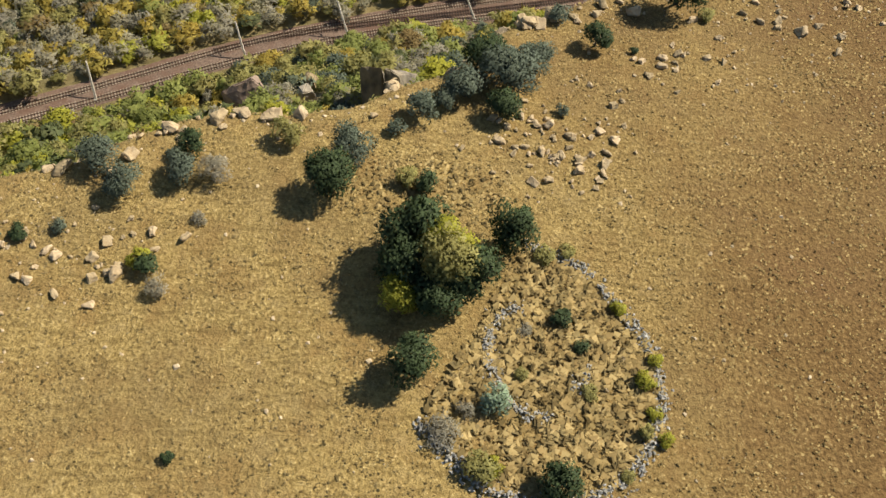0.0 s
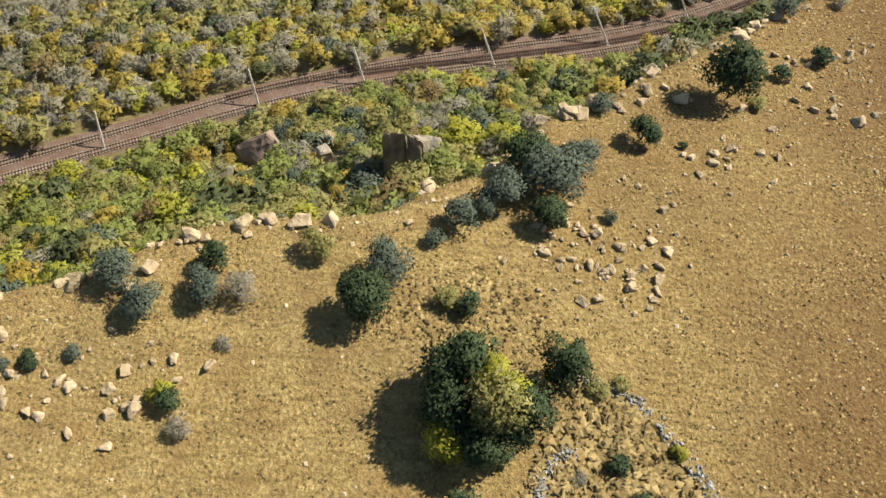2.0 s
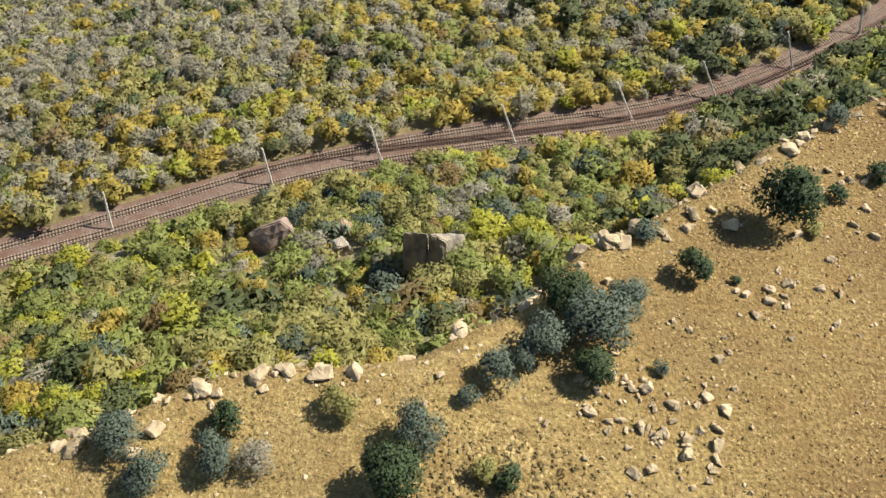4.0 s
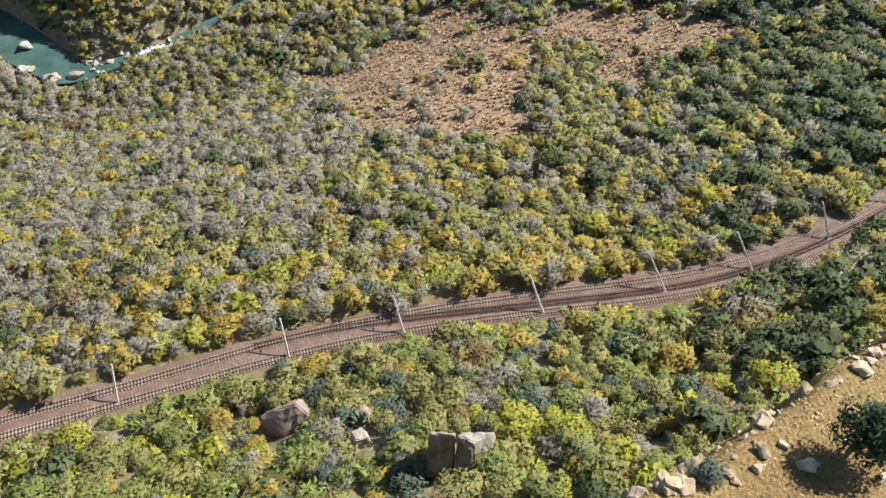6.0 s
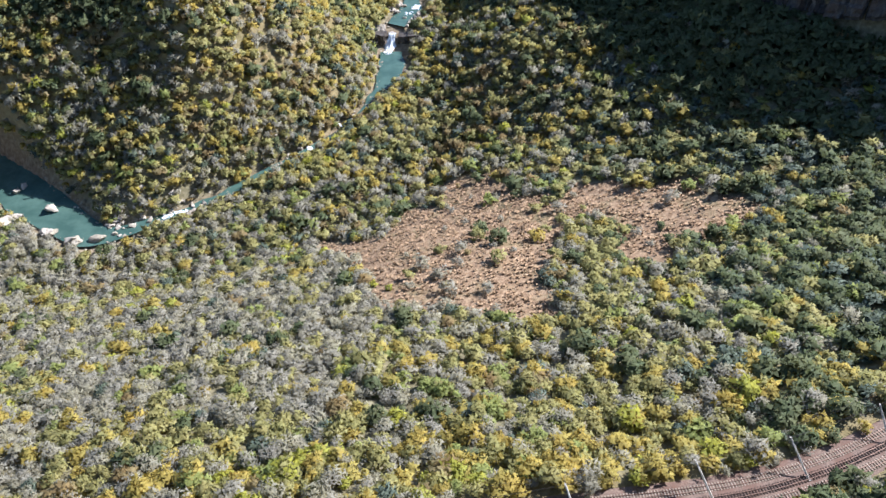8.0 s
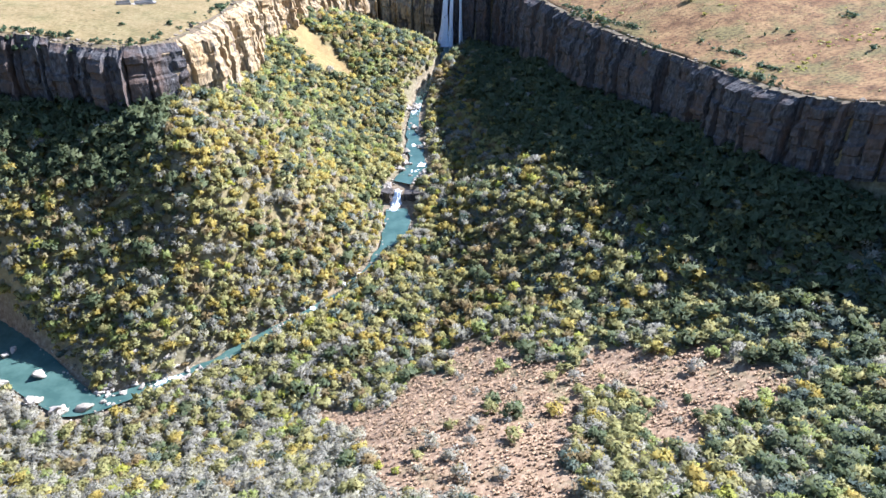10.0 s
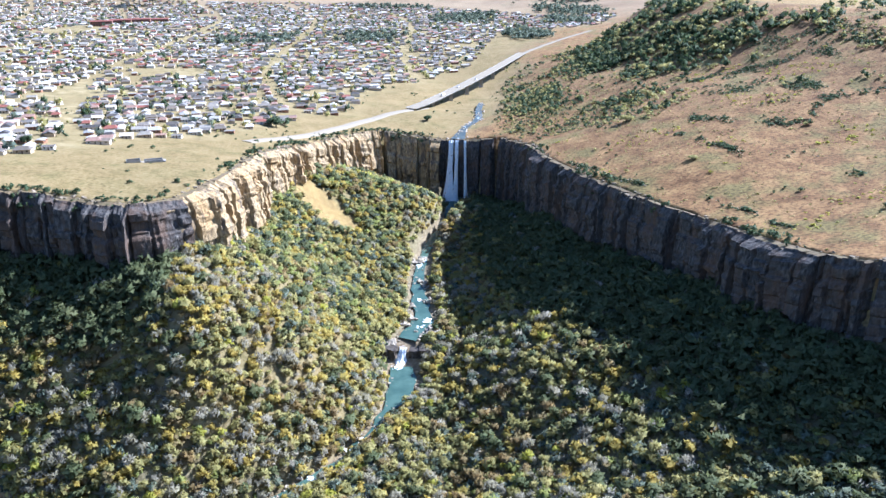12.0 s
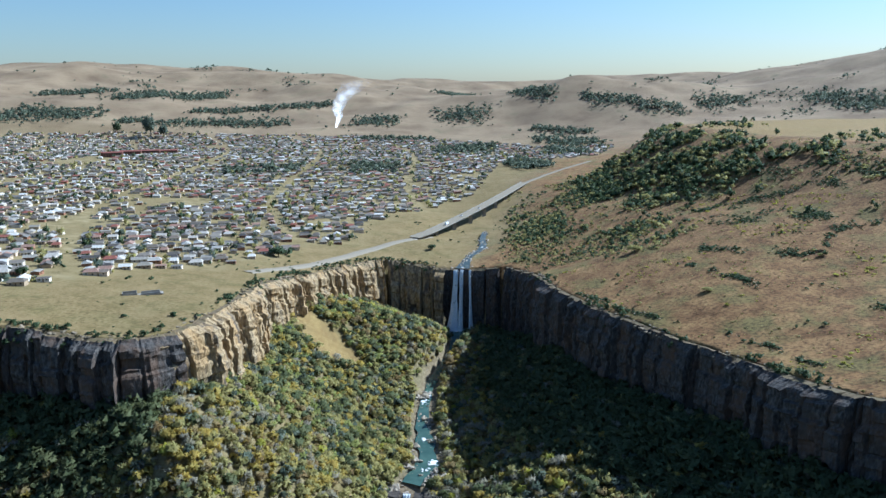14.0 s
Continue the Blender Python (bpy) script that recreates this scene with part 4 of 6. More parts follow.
def rock(x, y, size, n, name="rock", label="", group="", meshes=ROCKS, sink=0.2, z=None, tall=1.0):
    rng = random.Random(n * 77 + int(x * 10))
    ob = new(name, meshes[n % len(meshes)])
    base = float(height(x, y)) if z is None else z
    ob.matrix_world = Matrix.Translation((x, y, base + size * tall * (0.3 - sink))) @ Euler((rng.uniform(-0.4, 0.4), rng.uniform(-0.4, 0.4), rng.uniform(0, 6.3))).to_matrix().to_4x4() @ Matrix.Diagonal((size, size * rng.uniform(0.8, 1.1), size * tall, 1))
    return tagged(ob, label, "rock", group)


def build_plateau_rocks():
    rng = np.random.RandomState(17)
    x, y = rng.uniform(-85, 95, 9000), rng.uniform(-5, 130, 9000)
    top = above_brow(x, y)
    band = ease(9, 1, np.abs(top - 2)) * 0.16
    cluster = 0.11 * ease(1.2, 0.3, np.hypot((x - 14) / 10, (y - 49) / 8)) + 0.10 * ease(1.2, 0.4, np.hypot((x + 46) / 16, (y - 33) / 9)) + 0.09 * ease(1.2, 0.3, np.hypot((x - 48) / 24, (y - 82) / 15))
    keep = (rng.rand(9000) < (band + cluster * 3.2 + 0.006 * ease(50, 0, top))) & (top > -6)
    x, y = x[keep][:130], y[keep][:130]
    for n, (a, b) in enumerate(zip(x, y)):
        size = 0.5 + 1.5 * rng.rand() ** 2.4
        rock(a, b, size, n, "rock", "tan weathered sandstone rock lying in dry grass", "rocks on the hilltop", sink=0.12)
    for mx, my, wide, deep, many in ((14, 48.5, 5.5, 3.4, 58), (9, 54, 2.5, 2.0, 14), (31, 65, 8, 4, 34), (-43, 32, 6, 3.5, 30), (50, 84, 9, 5, 26)):
        for n in range(many):
            rock(rng.normal(mx, wide), rng.normal(my, deep), 0.5 + 1.0 * rng.rand() ** 1.6, n, "rock", "pale tan angular rock among dry grass", "rocks on the hilltop", sink=0.14)
    # along the very edge stand larger blocks
    edge, s = even(BROW[1:12], 0.9)
    for n, (a, b) in enumerate(edge):
        if -80 < a < 105 and rng.rand() < 0.78:
            rock(a + rng.uniform(-2.2, 2.2), b + rng.uniform(-3.4, 2.6), 0.8 + 1.9 * rng.rand() ** 2.0, n, "boulder", "blocky tan boulder on the edge of the hill", "boulders on the brow", sink=0.16, tall=0.9)


build_plateau_rocks()


def scatter_rocks(name, label, x, y, z, size, material, seed):
    """Loose stones beyond counting, as one mesh."""
    rng = np.random.RandomState(seed)
    shapes = []
    for k in range(6):
        me = ROCKS[k]
        v = np.zeros(len(me.vertices) * 3)
        me.vertices.foreach_get("co", v)
        bm = bmesh.new()
        for q in v.reshape(-1, 3)[:: 7]:
            bm.verts.new(q)
        bmesh.ops.convex_hull(bm, input=bm.verts)
        bmesh.ops.delete(bm, geom=[w for w in bm.verts if not w.link_faces], context="VERTS")
        bmesh.ops.triangulate(bm, faces=bm.faces)
        bm.verts.index_update()
        shapes.append((np.array([w.co for w in bm.verts]), np.array([[w.index for w in f.verts] for f in bm.faces])))
        bm.free()
    verts, faces, at = [], [], 0
    for n in range(len(x)):
        v, f = shapes[n % 6]
        a = rng.uniform(0, 6.28)
        turn = np.array([[math.cos(a), -math.sin(a), 0], [math.sin(a), math.cos(a), 0], [0, 0, 1]])
        verts.append(v @ turn.T * size[n] * (1, 1, rng.uniform(0.7, 1.2)) + (x[n], y[n], z[n]))
        faces.append(f + at)
        at += len(v)
    tagged(new(name, mesh_of(name, np.concatenate(verts), np.concatenate(faces), material)), label, "stones", kind="stuff")


def build_loose_stones():
    rng = np.random.RandomState(18)
    x, y = rng.uniform(-80, 100, 40000), rng.uniform(-10, 130, 40000)
    top = above_brow(x, y)
    thick = 0.5 * ease(12, 0, top) + 0.5 * ease(1.2, 0.2, np.hypot((x - 14) / 14, (y - 49) / 11)) + 0.5 * ease(1.2, 0.2, np.hypot((x + 46) / 20, (y - 30) / 14)) + 0.4 * ease(1.2, 0.2, np.hypot((x - 48) / 28, (y - 75) / 20)) + 0.10
    keep = (rng.rand(40000) < thick * 0.36) & (top > -6)
    x, y = x[keep], y[keep]
    scatter_rocks("loose_stones", "small tan stones strewn over dry grass", x, y, height(x, y) + 0.02, 0.14 + 0.6 * rng.rand(len(x)) ** 3, SCREE, 19)


build_loose_stones()


def block(name, corners, x, y, z, turn, label, seed, material=ROCK):
    """A great fallen block from the corners of its top and foot, with chipped, uneven faces."""
    bm = bmesh.new()
    for q in corners:
        bm.verts.new(q)
    bmesh.ops.convex_hull(bm, input=bm.verts)
    bmesh.ops.dissolve_limit(bm, angle_limit=0.09, verts=bm.verts, edges=bm.edges)
    bmesh.ops.bevel(bm, geom=list(bm.edges), offset=0.22, segments=2, affect="EDGES")
    bmesh.ops.triangulate(bm, faces=bm.faces)
    bmesh.ops.subdivide_edges(bm, edges=[e for e in bm.edges if e.calc_length() > 1.2], cuts=4, use_grid_fill=True)
    for v in bm.verts:
        v.co += Vector((noise.noise(v.co * 0.8 + Vector((seed, 0, 0))), noise.noise(v.co * 0.8 + Vector((0, seed, 0))), noise.noise(v.co * 0.8 + Vector((0, 0, seed))))) * 0.28
    me = bpy.data.meshes.new(name)
    bm.to_mesh(me)
    bm.free()
    me.materials.append(material)
    ob = new(name, me)
    ob.matrix_world = pose(x, y, z, 0, 0, turn)
    return tagged(ob, label, "boulder", "great boulders on the slope")


block("boulder", [(-3.1, -4.0, -7), (1.0, -4.2, -7), (1.4, 2.0, -10), (-3.0, 2.0, -10), (-3.0, 0.3, 6.3), (1.3, 0.5, 5.6), (1.4, 2.4, 1.6), (-2.8, 2.4, 2.2)], -14.1, 91.0, 150.0, 0, "huge dark split boulder with a tilted top", 3, GREY_BLOCK)
block("boulder", [(-1.2, -4.2, -7), (2.3, -4.2, -6), (6.6, -0.4, -9), (6.8, 4.5, -9), (0.2, 2.0, -10), (-0.5, 0.3, 6.0), (2.3, 0.0, 4.4), (5.7, 3.8, -0.2), (0.2, 2.6, 1.8)], -11.9, 91.0, 150.0, 0, "huge cracked boulder with a sunlit pale side", 4, GREY_BLOCK)
block("boulder", [(-5.4, -0.6, -7), (0.0, -3.8, -7), (5.6, -1.0, -7), (5.6, 3.6, -9), (-4.6, 3.8, -9), (-5.3, 0.6, 2.0), (2.4, 2.2, 5.2), (5.7, 0.5, 3.0), (0.0, -2.5, 0.0), (3.2, 4.2, 4.2)], -48.0, 104.0, 126.0, 0, "huge brown boulder with a sloping top", 5, BROWN_BLOCK)
block("boulder", [(-1.8, -1.4, -2), (1.8, -1.6, -2), (1.7, 1.4, -2), (-1.6, 1.6, -2), (-1.0, -0.9, 1.9), (1.3, -1.0, 1.3), (1.0, 1.0, 2.4), (-1.2, 1.0, 1.6)], -30.5, 96.5, 139.6, 30, "pale boulder between bushes on the slope", 6, PALE)
block("boulder", [(-2.2, -1.6, -2), (2.0, -1.6, -2), (1.9, 1.6, -2), (-1.8, 1.8, -2), (-1.5, -1.0, 1.2), (1.5, -1.2, 1.6), (1.2, 1.2, 2.0), (-1.4, 1.2, 2.2)], -31.0, 103.5, 134.0, -20, "grey boulder behind the pale one", 7)

for n, (a, b, size) in enumerate([(-92, 80, 3.4), (-89, 82.5, 2.6), (-95, 77.5, 2.8), (-64, 76, 2.2), (-45, 78, 2.4), (-20, 72, 2.2), (24, 96, 2.4), (12, 108, 2.2), (-36, 60, 2.4), (-31, 58, 2.2), (-24, 57, 2.2), (-41, 52, 2.0), (22, 77.5, 1.8), (26.5, 76, 2.0), (-38, 46.5, 2.0)]):
    rock(a, b, size, n + 40, "boulder", "grey-tan boulder between bushes", "boulders on the slope", sink=0.05, tall=1.1)


# ---------------------------------------------------------------- trees and bushes on the hilltop
HILL_PLANTS = [("green", -2.7, 34.4, 3.9, 1.2), ("lime", 0.8, 33.0, 3.5, 1.4), ("green", -3.6, 30.4, 3.5, 1.2), ("lime", -4.2, 27.4, 2.5, 1.2), ("green", 3.6, 29.6, 3.8, 1.1), ("green", -0.6, 26.8, 3.5, 1.0),
               ("olive", 0.4, 30.4, 3.8, 1.45), ("green", 7.4, 35.4, 3.2, 1.3), ("green", -3.2, 20.2, 3.0, 1.05), ("mint", 5.6, 16.6, 1.9, 1.0), ("green", -13.6, 42.6, 3.4, 1.0), ("blue", -11.4, 46.6, 3.2, 0.9),
               ("olive", -4.6, 43.4, 1.6, 0.9), ("green", -2.0, 42.6, 1.8, 0.9), ("lime", -33.4, 32.0, 1.5, 1.0), ("green", -32.2, 30.8, 1.7, 0.9), ("grey", -30.6, 28.4, 1.6, 0.8)]
BROW_PLANTS = [("blue", 8.0, 60.0, 4.4, 0.8), ("green", 5.0, 63.0, 3.4, 0.9), ("blue", 2.2, 57.5, 3.2, 0.8), ("blue", -3.0, 53.8, 2.4, 0.8), ("blue", -0.4, 55.8, 2.2, 0.8), ("green", 6.8, 54.6, 2.6, 0.9), ("blue", 11.0, 63.5, 3.2, 0.8),
               ("blue", -6.0, 51.0, 1.5, 0.7), ("blue", -37.2, 41.8, 2.6, 0.8), ("blue", -31.0, 44.0, 2.6, 0.8), ("green", -30.4, 47.6, 2.2, 0.9), ("grey", -27.0, 43.6, 2.2, 0.8), ("blue", -41.0, 45.4, 2.8, 0.8),
               ("blue", -43.4, 36.0, 1.1, 0.8), ("green", -47.4, 35.0, 1.4, 0.7), ("blue", -50.6, 34.4, 1.2, 0.7), ("green", 33.2, 79.0, 4.4, 1.15), ("green", 20.2, 68.6, 2.3, 1.0), ("blue", 14.6, 55.4, 1.0, 0.9),
               ("olive", 36.8, 76.0, 1.5, 0.7), ("green", 41.8, 82.0, 1.5, 0.9), ("green", 48.6, 86.0, 1.9, 0.9), ("green", 25.4, 67.6, 0.7, 0.9), ("olive", -19.0, 49.8, 2.3, 0.8), ("lime", -22.0, 55.0, 2.0, 0.9), ("blue", 15.5, 74.0, 2.0, 0.7),
               ("grey", -27.8, 37.6, 1.2, 0.5), ("green", -25.4, 10.4, 0.8, 0.9), ("blue", 46, 97, 2.4, 0.8), ("olive", 60, 106, 2.6, 0.8), ("grey", 56, 100, 1.8, 0.7)]
RING_PLANTS = [("green", 12.6, 26.0, 1.3, 0.8), ("green", 14.6, 22.8, 1.0, 0.7), ("olive", 8.2, 19.6, 0.9, 0.7), ("lime", 18.9, 27.4, 1.0, 0.8), ("lime", 22.0, 21.6, 1.0, 0.8), ("lime", 20.8, 19.4, 1.2, 0.9), ("lime", 21.3, 15.8, 0.9, 0.8),
               ("olive", 20.0, 14.2, 1.1, 0.9), ("lime", 22.1, 13.4, 1.0, 0.8), ("olive", 4.0, 10.0, 1.8, 0.8), ("lime", 5.4, 10.4, 1.1, 0.8), ("green", 11.6, 8.9, 2.4, 0.9), ("grey", 0.4, 13.4, 2.0, 0.6), ("grey", 2.6, 15.6, 1.1, 0.9),
               ("olive", 11.2, 33.6, 1.5, 0.6), ("olive", 13.6, 34.2, 1.3, 0.6), ("grey", 8.8, 24.6, 1.0, 0.5), ("olive", 15.0, 17.9, 1.0, 0.6), ("olive", 18.0, 9.8, 0.9, 0.7)]
for n, (kind, a, b, r, tall) in enumerate(HILL_PLANTS + BROW_PLANTS + RING_PLANTS):
    tall_one = r > 2.0
    tree(kind, a, b, r, tall * (1.22 if tall_one else 1.0), "tree" if tall_one else "bush", {"lime": "yellow-green leafy bush in dry grass", "ochre": "ochre-yellow bush in dry grass", "grey": "leafless grey twiggy bush in dry grass", "olive": "olive-green bush in dry grass",
         "mint": "pale silvery green bush inside the stone ring", "blue": "blue-grey leaved bush at the hill's edge"}.get(kind, "dark green rounded evergreen on dry grass"), "trees and bushes on the hilltop", dense=3800 if r > 2.4 else 1800 if tall_one else 800, leaf=0.046 if r > 2.4 else 0.062 if tall_one else 0.09, variant=n % 4)


# ---------------------------------------------------------------- old ring of dry stone
RING = [(9.5, 35.0), (16.0, 32.3), (18.7, 27.9), (21.4, 24.2), (22.4, 20.4), (22.2, 16.8), (20.5, 12.8), (18.0, 9.5), (12.0, 6.6), (4.6, 8.1), (0.9, 11.7), (-1.9, 14.4)]
INNER = [(8.6, 27.4), (6.0, 26.0), (4.7, 23.5), (5.3, 19.8), (6.4, 16.9), (9.0, 15.4), (11.6, 15.6), (13.6, 18.3), (15.1, 20.4)]


def build_ring():
    rng = np.random.RandomState(29)
    ring = tagged(new("stone_ring"), "tumbled grey dry-stone ring wall of an old kraal", "stone wall")
    for name, line, wide in (("outer_wall", RING, 0.75), ("inner_wall", INNER, 0.8)):
        p, s = even(line, 0.04)
        wall = part(name, mesh_of(name, [(0, 0, 0), (0.01, 0, 0), (0, 0.01, 0)], [(0, 1, 2)], DRY_STONE_HEAP), None, ring)
        x, y = p[:, 0] + rng.normal(size=len(s)) * wide * 0.6, p[:, 1] + rng.normal(size=len(s)) * wide * 0.6
        strength = ease(-0.9, -0.3, rough(x, y, 4.5, 81)) if name == "outer_wall" else ease(-0.7, -0.1, rough(x, y, 3.0, 82))
        keep = rng.rand(len(s)) < strength
        x, y = x[keep], y[keep]
        verts, faces, at, singles = [], [], 0, 0
        for n, (a, b) in enumerate(zip(x, y)):
            heap = 0.45 * math.exp(-float(line_distance(np.array(a), np.array(b), line)[0]) ** 2 / 0.5)
            size, z = rng.uniform(0.22, 0.50), float(height(a, b)) + heap * rng.uniform(0.1, 1.0)
            if singles < 150 and n % 2 == 0:
                stone = new("stone", STONES[n % len(STONES)])
                stone.parent = wall
                stone.matrix_local = Matrix.Translation((a, b, z)) @ Euler((rng.uniform(-0.7, 0.7), rng.uniform(-0.7, 0.7), rng.uniform(0, 6))).to_matrix().to_4x4() @ Matrix.Diagonal((size, size, size, 1))
                singles += 1
            else:
                v, f = RUBBLE[n % len(RUBBLE)]
                turn = np.array(Euler((rng.uniform(-0.7, 0.7), rng.uniform(-0.7, 0.7), rng.uniform(0, 6))).to_matrix())
                verts.append(v @ turn.T * size + (a, b, z))
                faces.append(f + at)
                at += len(v)
        wall.data = mesh_of(name, np.concatenate(verts), np.concatenate(faces), DRY_STONE_HEAP)
        tagged(wall, "tumbled low wall of grey stones", kind="stuff")


STONES, RUBBLE = [], []
for k in range(8):
    bm = bmesh.new()
    for q in np.random.RandomState(40 + k).uniform(-1, 1, (11, 3)) * (0.6, 0.45, 0.35):
        bm.verts.new(q)
    bmesh.ops.convex_hull(bm, input=bm.verts)
    bmesh.ops.delete(bm, geom=[w for w in bm.verts if not w.link_faces], context="VERTS")
    bmesh.ops.triangulate(bm, faces=bm.faces)
    bm.verts.index_update()
    RUBBLE.append((np.array([w.co for w in bm.verts]), np.array([[w.index for w in f.verts] for f in bm.faces])))
    me = bpy.data.meshes.new("stone")
    bm.to_mesh(me)
    bm.free()
    me.materials.append(DRY_STONE)
    STONES.append(me)
build_ring()


# ---------------------------------------------------------------- dry grass
def build_grass():
    """Tufts of dry grass: a few bent blades each, thicker in drifts and inside the ring."""
    rng = np.random.RandomState(33)
    x, y = rng.uniform(-75, 85, 190000), rng.uniform(-8, 125, 190000)
    top = above_brow(x, y)
    ring = below_line(x, y, RING + [RING[0]])
    drift = ease(1, 0.3, np.hypot((x + 2) / 14, (y - 42) / 8))
    thick = 0.25 + 0.35 * ease(0.0, 0.6, rough(x, y, 6, 91)) + 0.5 * ring + 0.3 * drift
    keep = (rng.rand(len(x)) < thick) & (top > -5) & (x > -0.62 * (y + 40) - 18) & (x < 0.62 * (y + 40) + 12)
    x, y, ring, drift = x[keep], y[keep], ring[keep], drift[keep]
    z, n = height(x, y), len(x)
    pale = rng.rand(n) < 0.72
    for name, some, material, label in (("grass_tufts", np.flatnonzero(pale), STRAW, "pale dry grass tufts"), ("brown_tufts", np.flatnonzero(~pale), HAY, "brown dry grass tufts")):
        size = (0.07 + 0.13 * rng.rand(len(some)) ** 1.5) * (1 + 1.8 * ring[some] + 0.8 * drift[some])
        quads, lit = [], []
        for blade in range(2):
            a = rng.uniform(0, 6.28, len(some))
            dx, dy = np.cos(a) * size, np.sin(a) * size
            ox, oy = x[some] + rng.normal(size=len(some)) * 0.1, y[some] + rng.normal(size=len(some)) * 0.1
            lean = rng.uniform(0.4, 1.4, len(some)) * size
            tipx, tipy = ox - np.sin(a) * lean, oy + np.cos(a) * lean
            quads.append(np.stack([np.stack([ox - dx * 0.5, oy - dy * 0.5, z[some] - 0.03], 1), np.stack([ox + dx * 0.5, oy + dy * 0.5, z[some] - 0.03], 1),
                                   np.stack([tipx + dx * 0.9, tipy + dy * 0.9, z[some] + size * 0.8], 1), np.stack([tipx - dx * 0.7, tipy - dy * 0.7, z[some] + size * 0.7], 1)], 1))
            way = np.stack([np.sin(a) * -0.35, np.cos(a) * 0.35, 0 * a + 0.93], 1)
            lit.append(np.repeat(way[:, None], 4, 1))
        tagged(new(name, quads_mesh(name, np.concatenate(quads), material, np.concatenate(lit))), label + " over the hilltop", "grass", kind="stuff")


STRAW = surface("pale_straw", (0.25, 0.178, 0.07), (0.42, 0.32, 0.145), 2.6, island=0.3, through=0.3)
HAY = surface("brown_straw", (0.225, 0.158, 0.062), (0.32, 0.232, 0.10), 2.6, island=0.3, through=0.3)
build_grass()


# ---------------------------------------------------------------- the town on the plateau
def palette(name, colours, island, rough=0.8, metal=0.0):
    """Paints of which every house takes one."""
    m, tree, shader = fresh(name, rough, 0.3)
    info = tree.nodes.new("ShaderNodeNewGeometry" if island else "ShaderNodeObjectInfo")
    pick = info.outputs["Random Per Island" if island else "Random"]
    n = tree.nodes.new("ShaderNodeValToRGB")
    n.color_ramp.interpolation = "CONSTANT"
    while len(n.color_ramp.elements) < len(colours):
        n.color_ramp.elements.new(0.5)
    for k, (e, c) in enumerate(zip(n.color_ramp.elements, colours)):
        e.position, e.color = k / len(colours), (*c, 1)
    tree.links.new(pick, n.inputs[0])
    stain = ramp(tree, noise_of(tree, 2.5, 4.0), [(0.35, (0.72, 0.70, 0.66)), (0.6, (1, 1, 1))])
    tree.links.new(blend(tree, n.outputs[0], stain, 1.0, "MULTIPLY"), shader.inputs["Base Color"])
    return m


WALL_PAINTS = [(0.60, 0.55, 0.44), (0.50, 0.42, 0.30), (0.40, 0.31, 0.20), (0.70, 0.66, 0.57), (0.30, 0.15, 0.085), (0.46, 0.38, 0.26), (0.62, 0.50, 0.36)]
ROOF_PAINTS = [(0.18, 0.165, 0.145), (0.40, 0.375, 0.33), (0.11, 0.095, 0.078), (0.25, 0.095, 0.065), (0.28, 0.25, 0.20), (0.155, 0.13, 0.10), (0.62, 0.595, 0.54), (0.20, 0.16, 0.12), (0.33, 0.30, 0.25), (0.075, 0.067, 0.06), (0.46, 0.42, 0.36),
               (0.30, 0.19, 0.14), (0.23, 0.20, 0.165), (0.135, 0.115, 0.095)]
WALLS, ROOFS = palette("house_walls", WALL_PAINTS, False), palette("house_roofs", ROOF_PAINTS, False, 0.6)
FAR_WALLS, FAR_ROOFS = palette("far_house_walls", WALL_PAINTS, True), palette("far_house_roofs", ROOF_PAINTS, True, 0.6)
GLASS = surface("dark_window_glass", (0.012, 0.014, 0.018), (0.03, 0.033, 0.036), 1.0, rough=0.15)
DOOR = surface("brown_door_paint", (0.078, 0.045, 0.024), (0.12, 0.072, 0.042), 0.5)


def house_shapes(k):
    """Corners and faces of the walls and of the roof of a small house."""
    w, d, h, rise = [(9, 7, 2.8, 1.6), (11, 8, 2.9, 1.9), (8, 6, 2.6, 0.5), (13, 7, 2.9, 1.5), (7, 7, 2.7, 1.7)][k]
    a, b, e = w / 2, d / 2, 0.5
    wall = [(-a, -b, -1.2), (a, -b, -1.2), (a, b, -1.2), (-a, b, -1.2), (-a, -b, h), (a, -b, h), (a, b, h), (-a, b, h)]
    wall_faces = [(0, 1, 5, 4), (1, 2, 6, 5), (2, 3, 7, 6), (3, 0, 4, 7)]
    hip = 0.0 if k in (0, 3) else (a * 0.45 if k != 2 else 0.0)
    ridge = h + rise
    roof = [(-a - e, -b - e, h - 0.15), (a + e, -b - e, h - 0.15), (a + e, b + e, h - 0.15), (-a - e, b + e, h - 0.15), (-a - e + hip, 0, ridge), (a + e - hip, 0, ridge)]
    roof_faces = [(0, 1, 5, 4), (2, 3, 4, 5), (1, 2, 5, 5), (3, 0, 4, 4), (0, 3, 2, 1)]
    return np.array(wall, float), np.array(wall_faces), np.array(roof, float), roof_faces, (w, d, h)


def mesh_faces(name, verts, faces, material):
    me = bpy.data.meshes.new(name)
    me.from_pydata([tuple(v) for v in verts], [], [tuple(dict.fromkeys(int(i) for i in f)) for f in faces])
    me.materials.append(material)
    me.update()
    return me


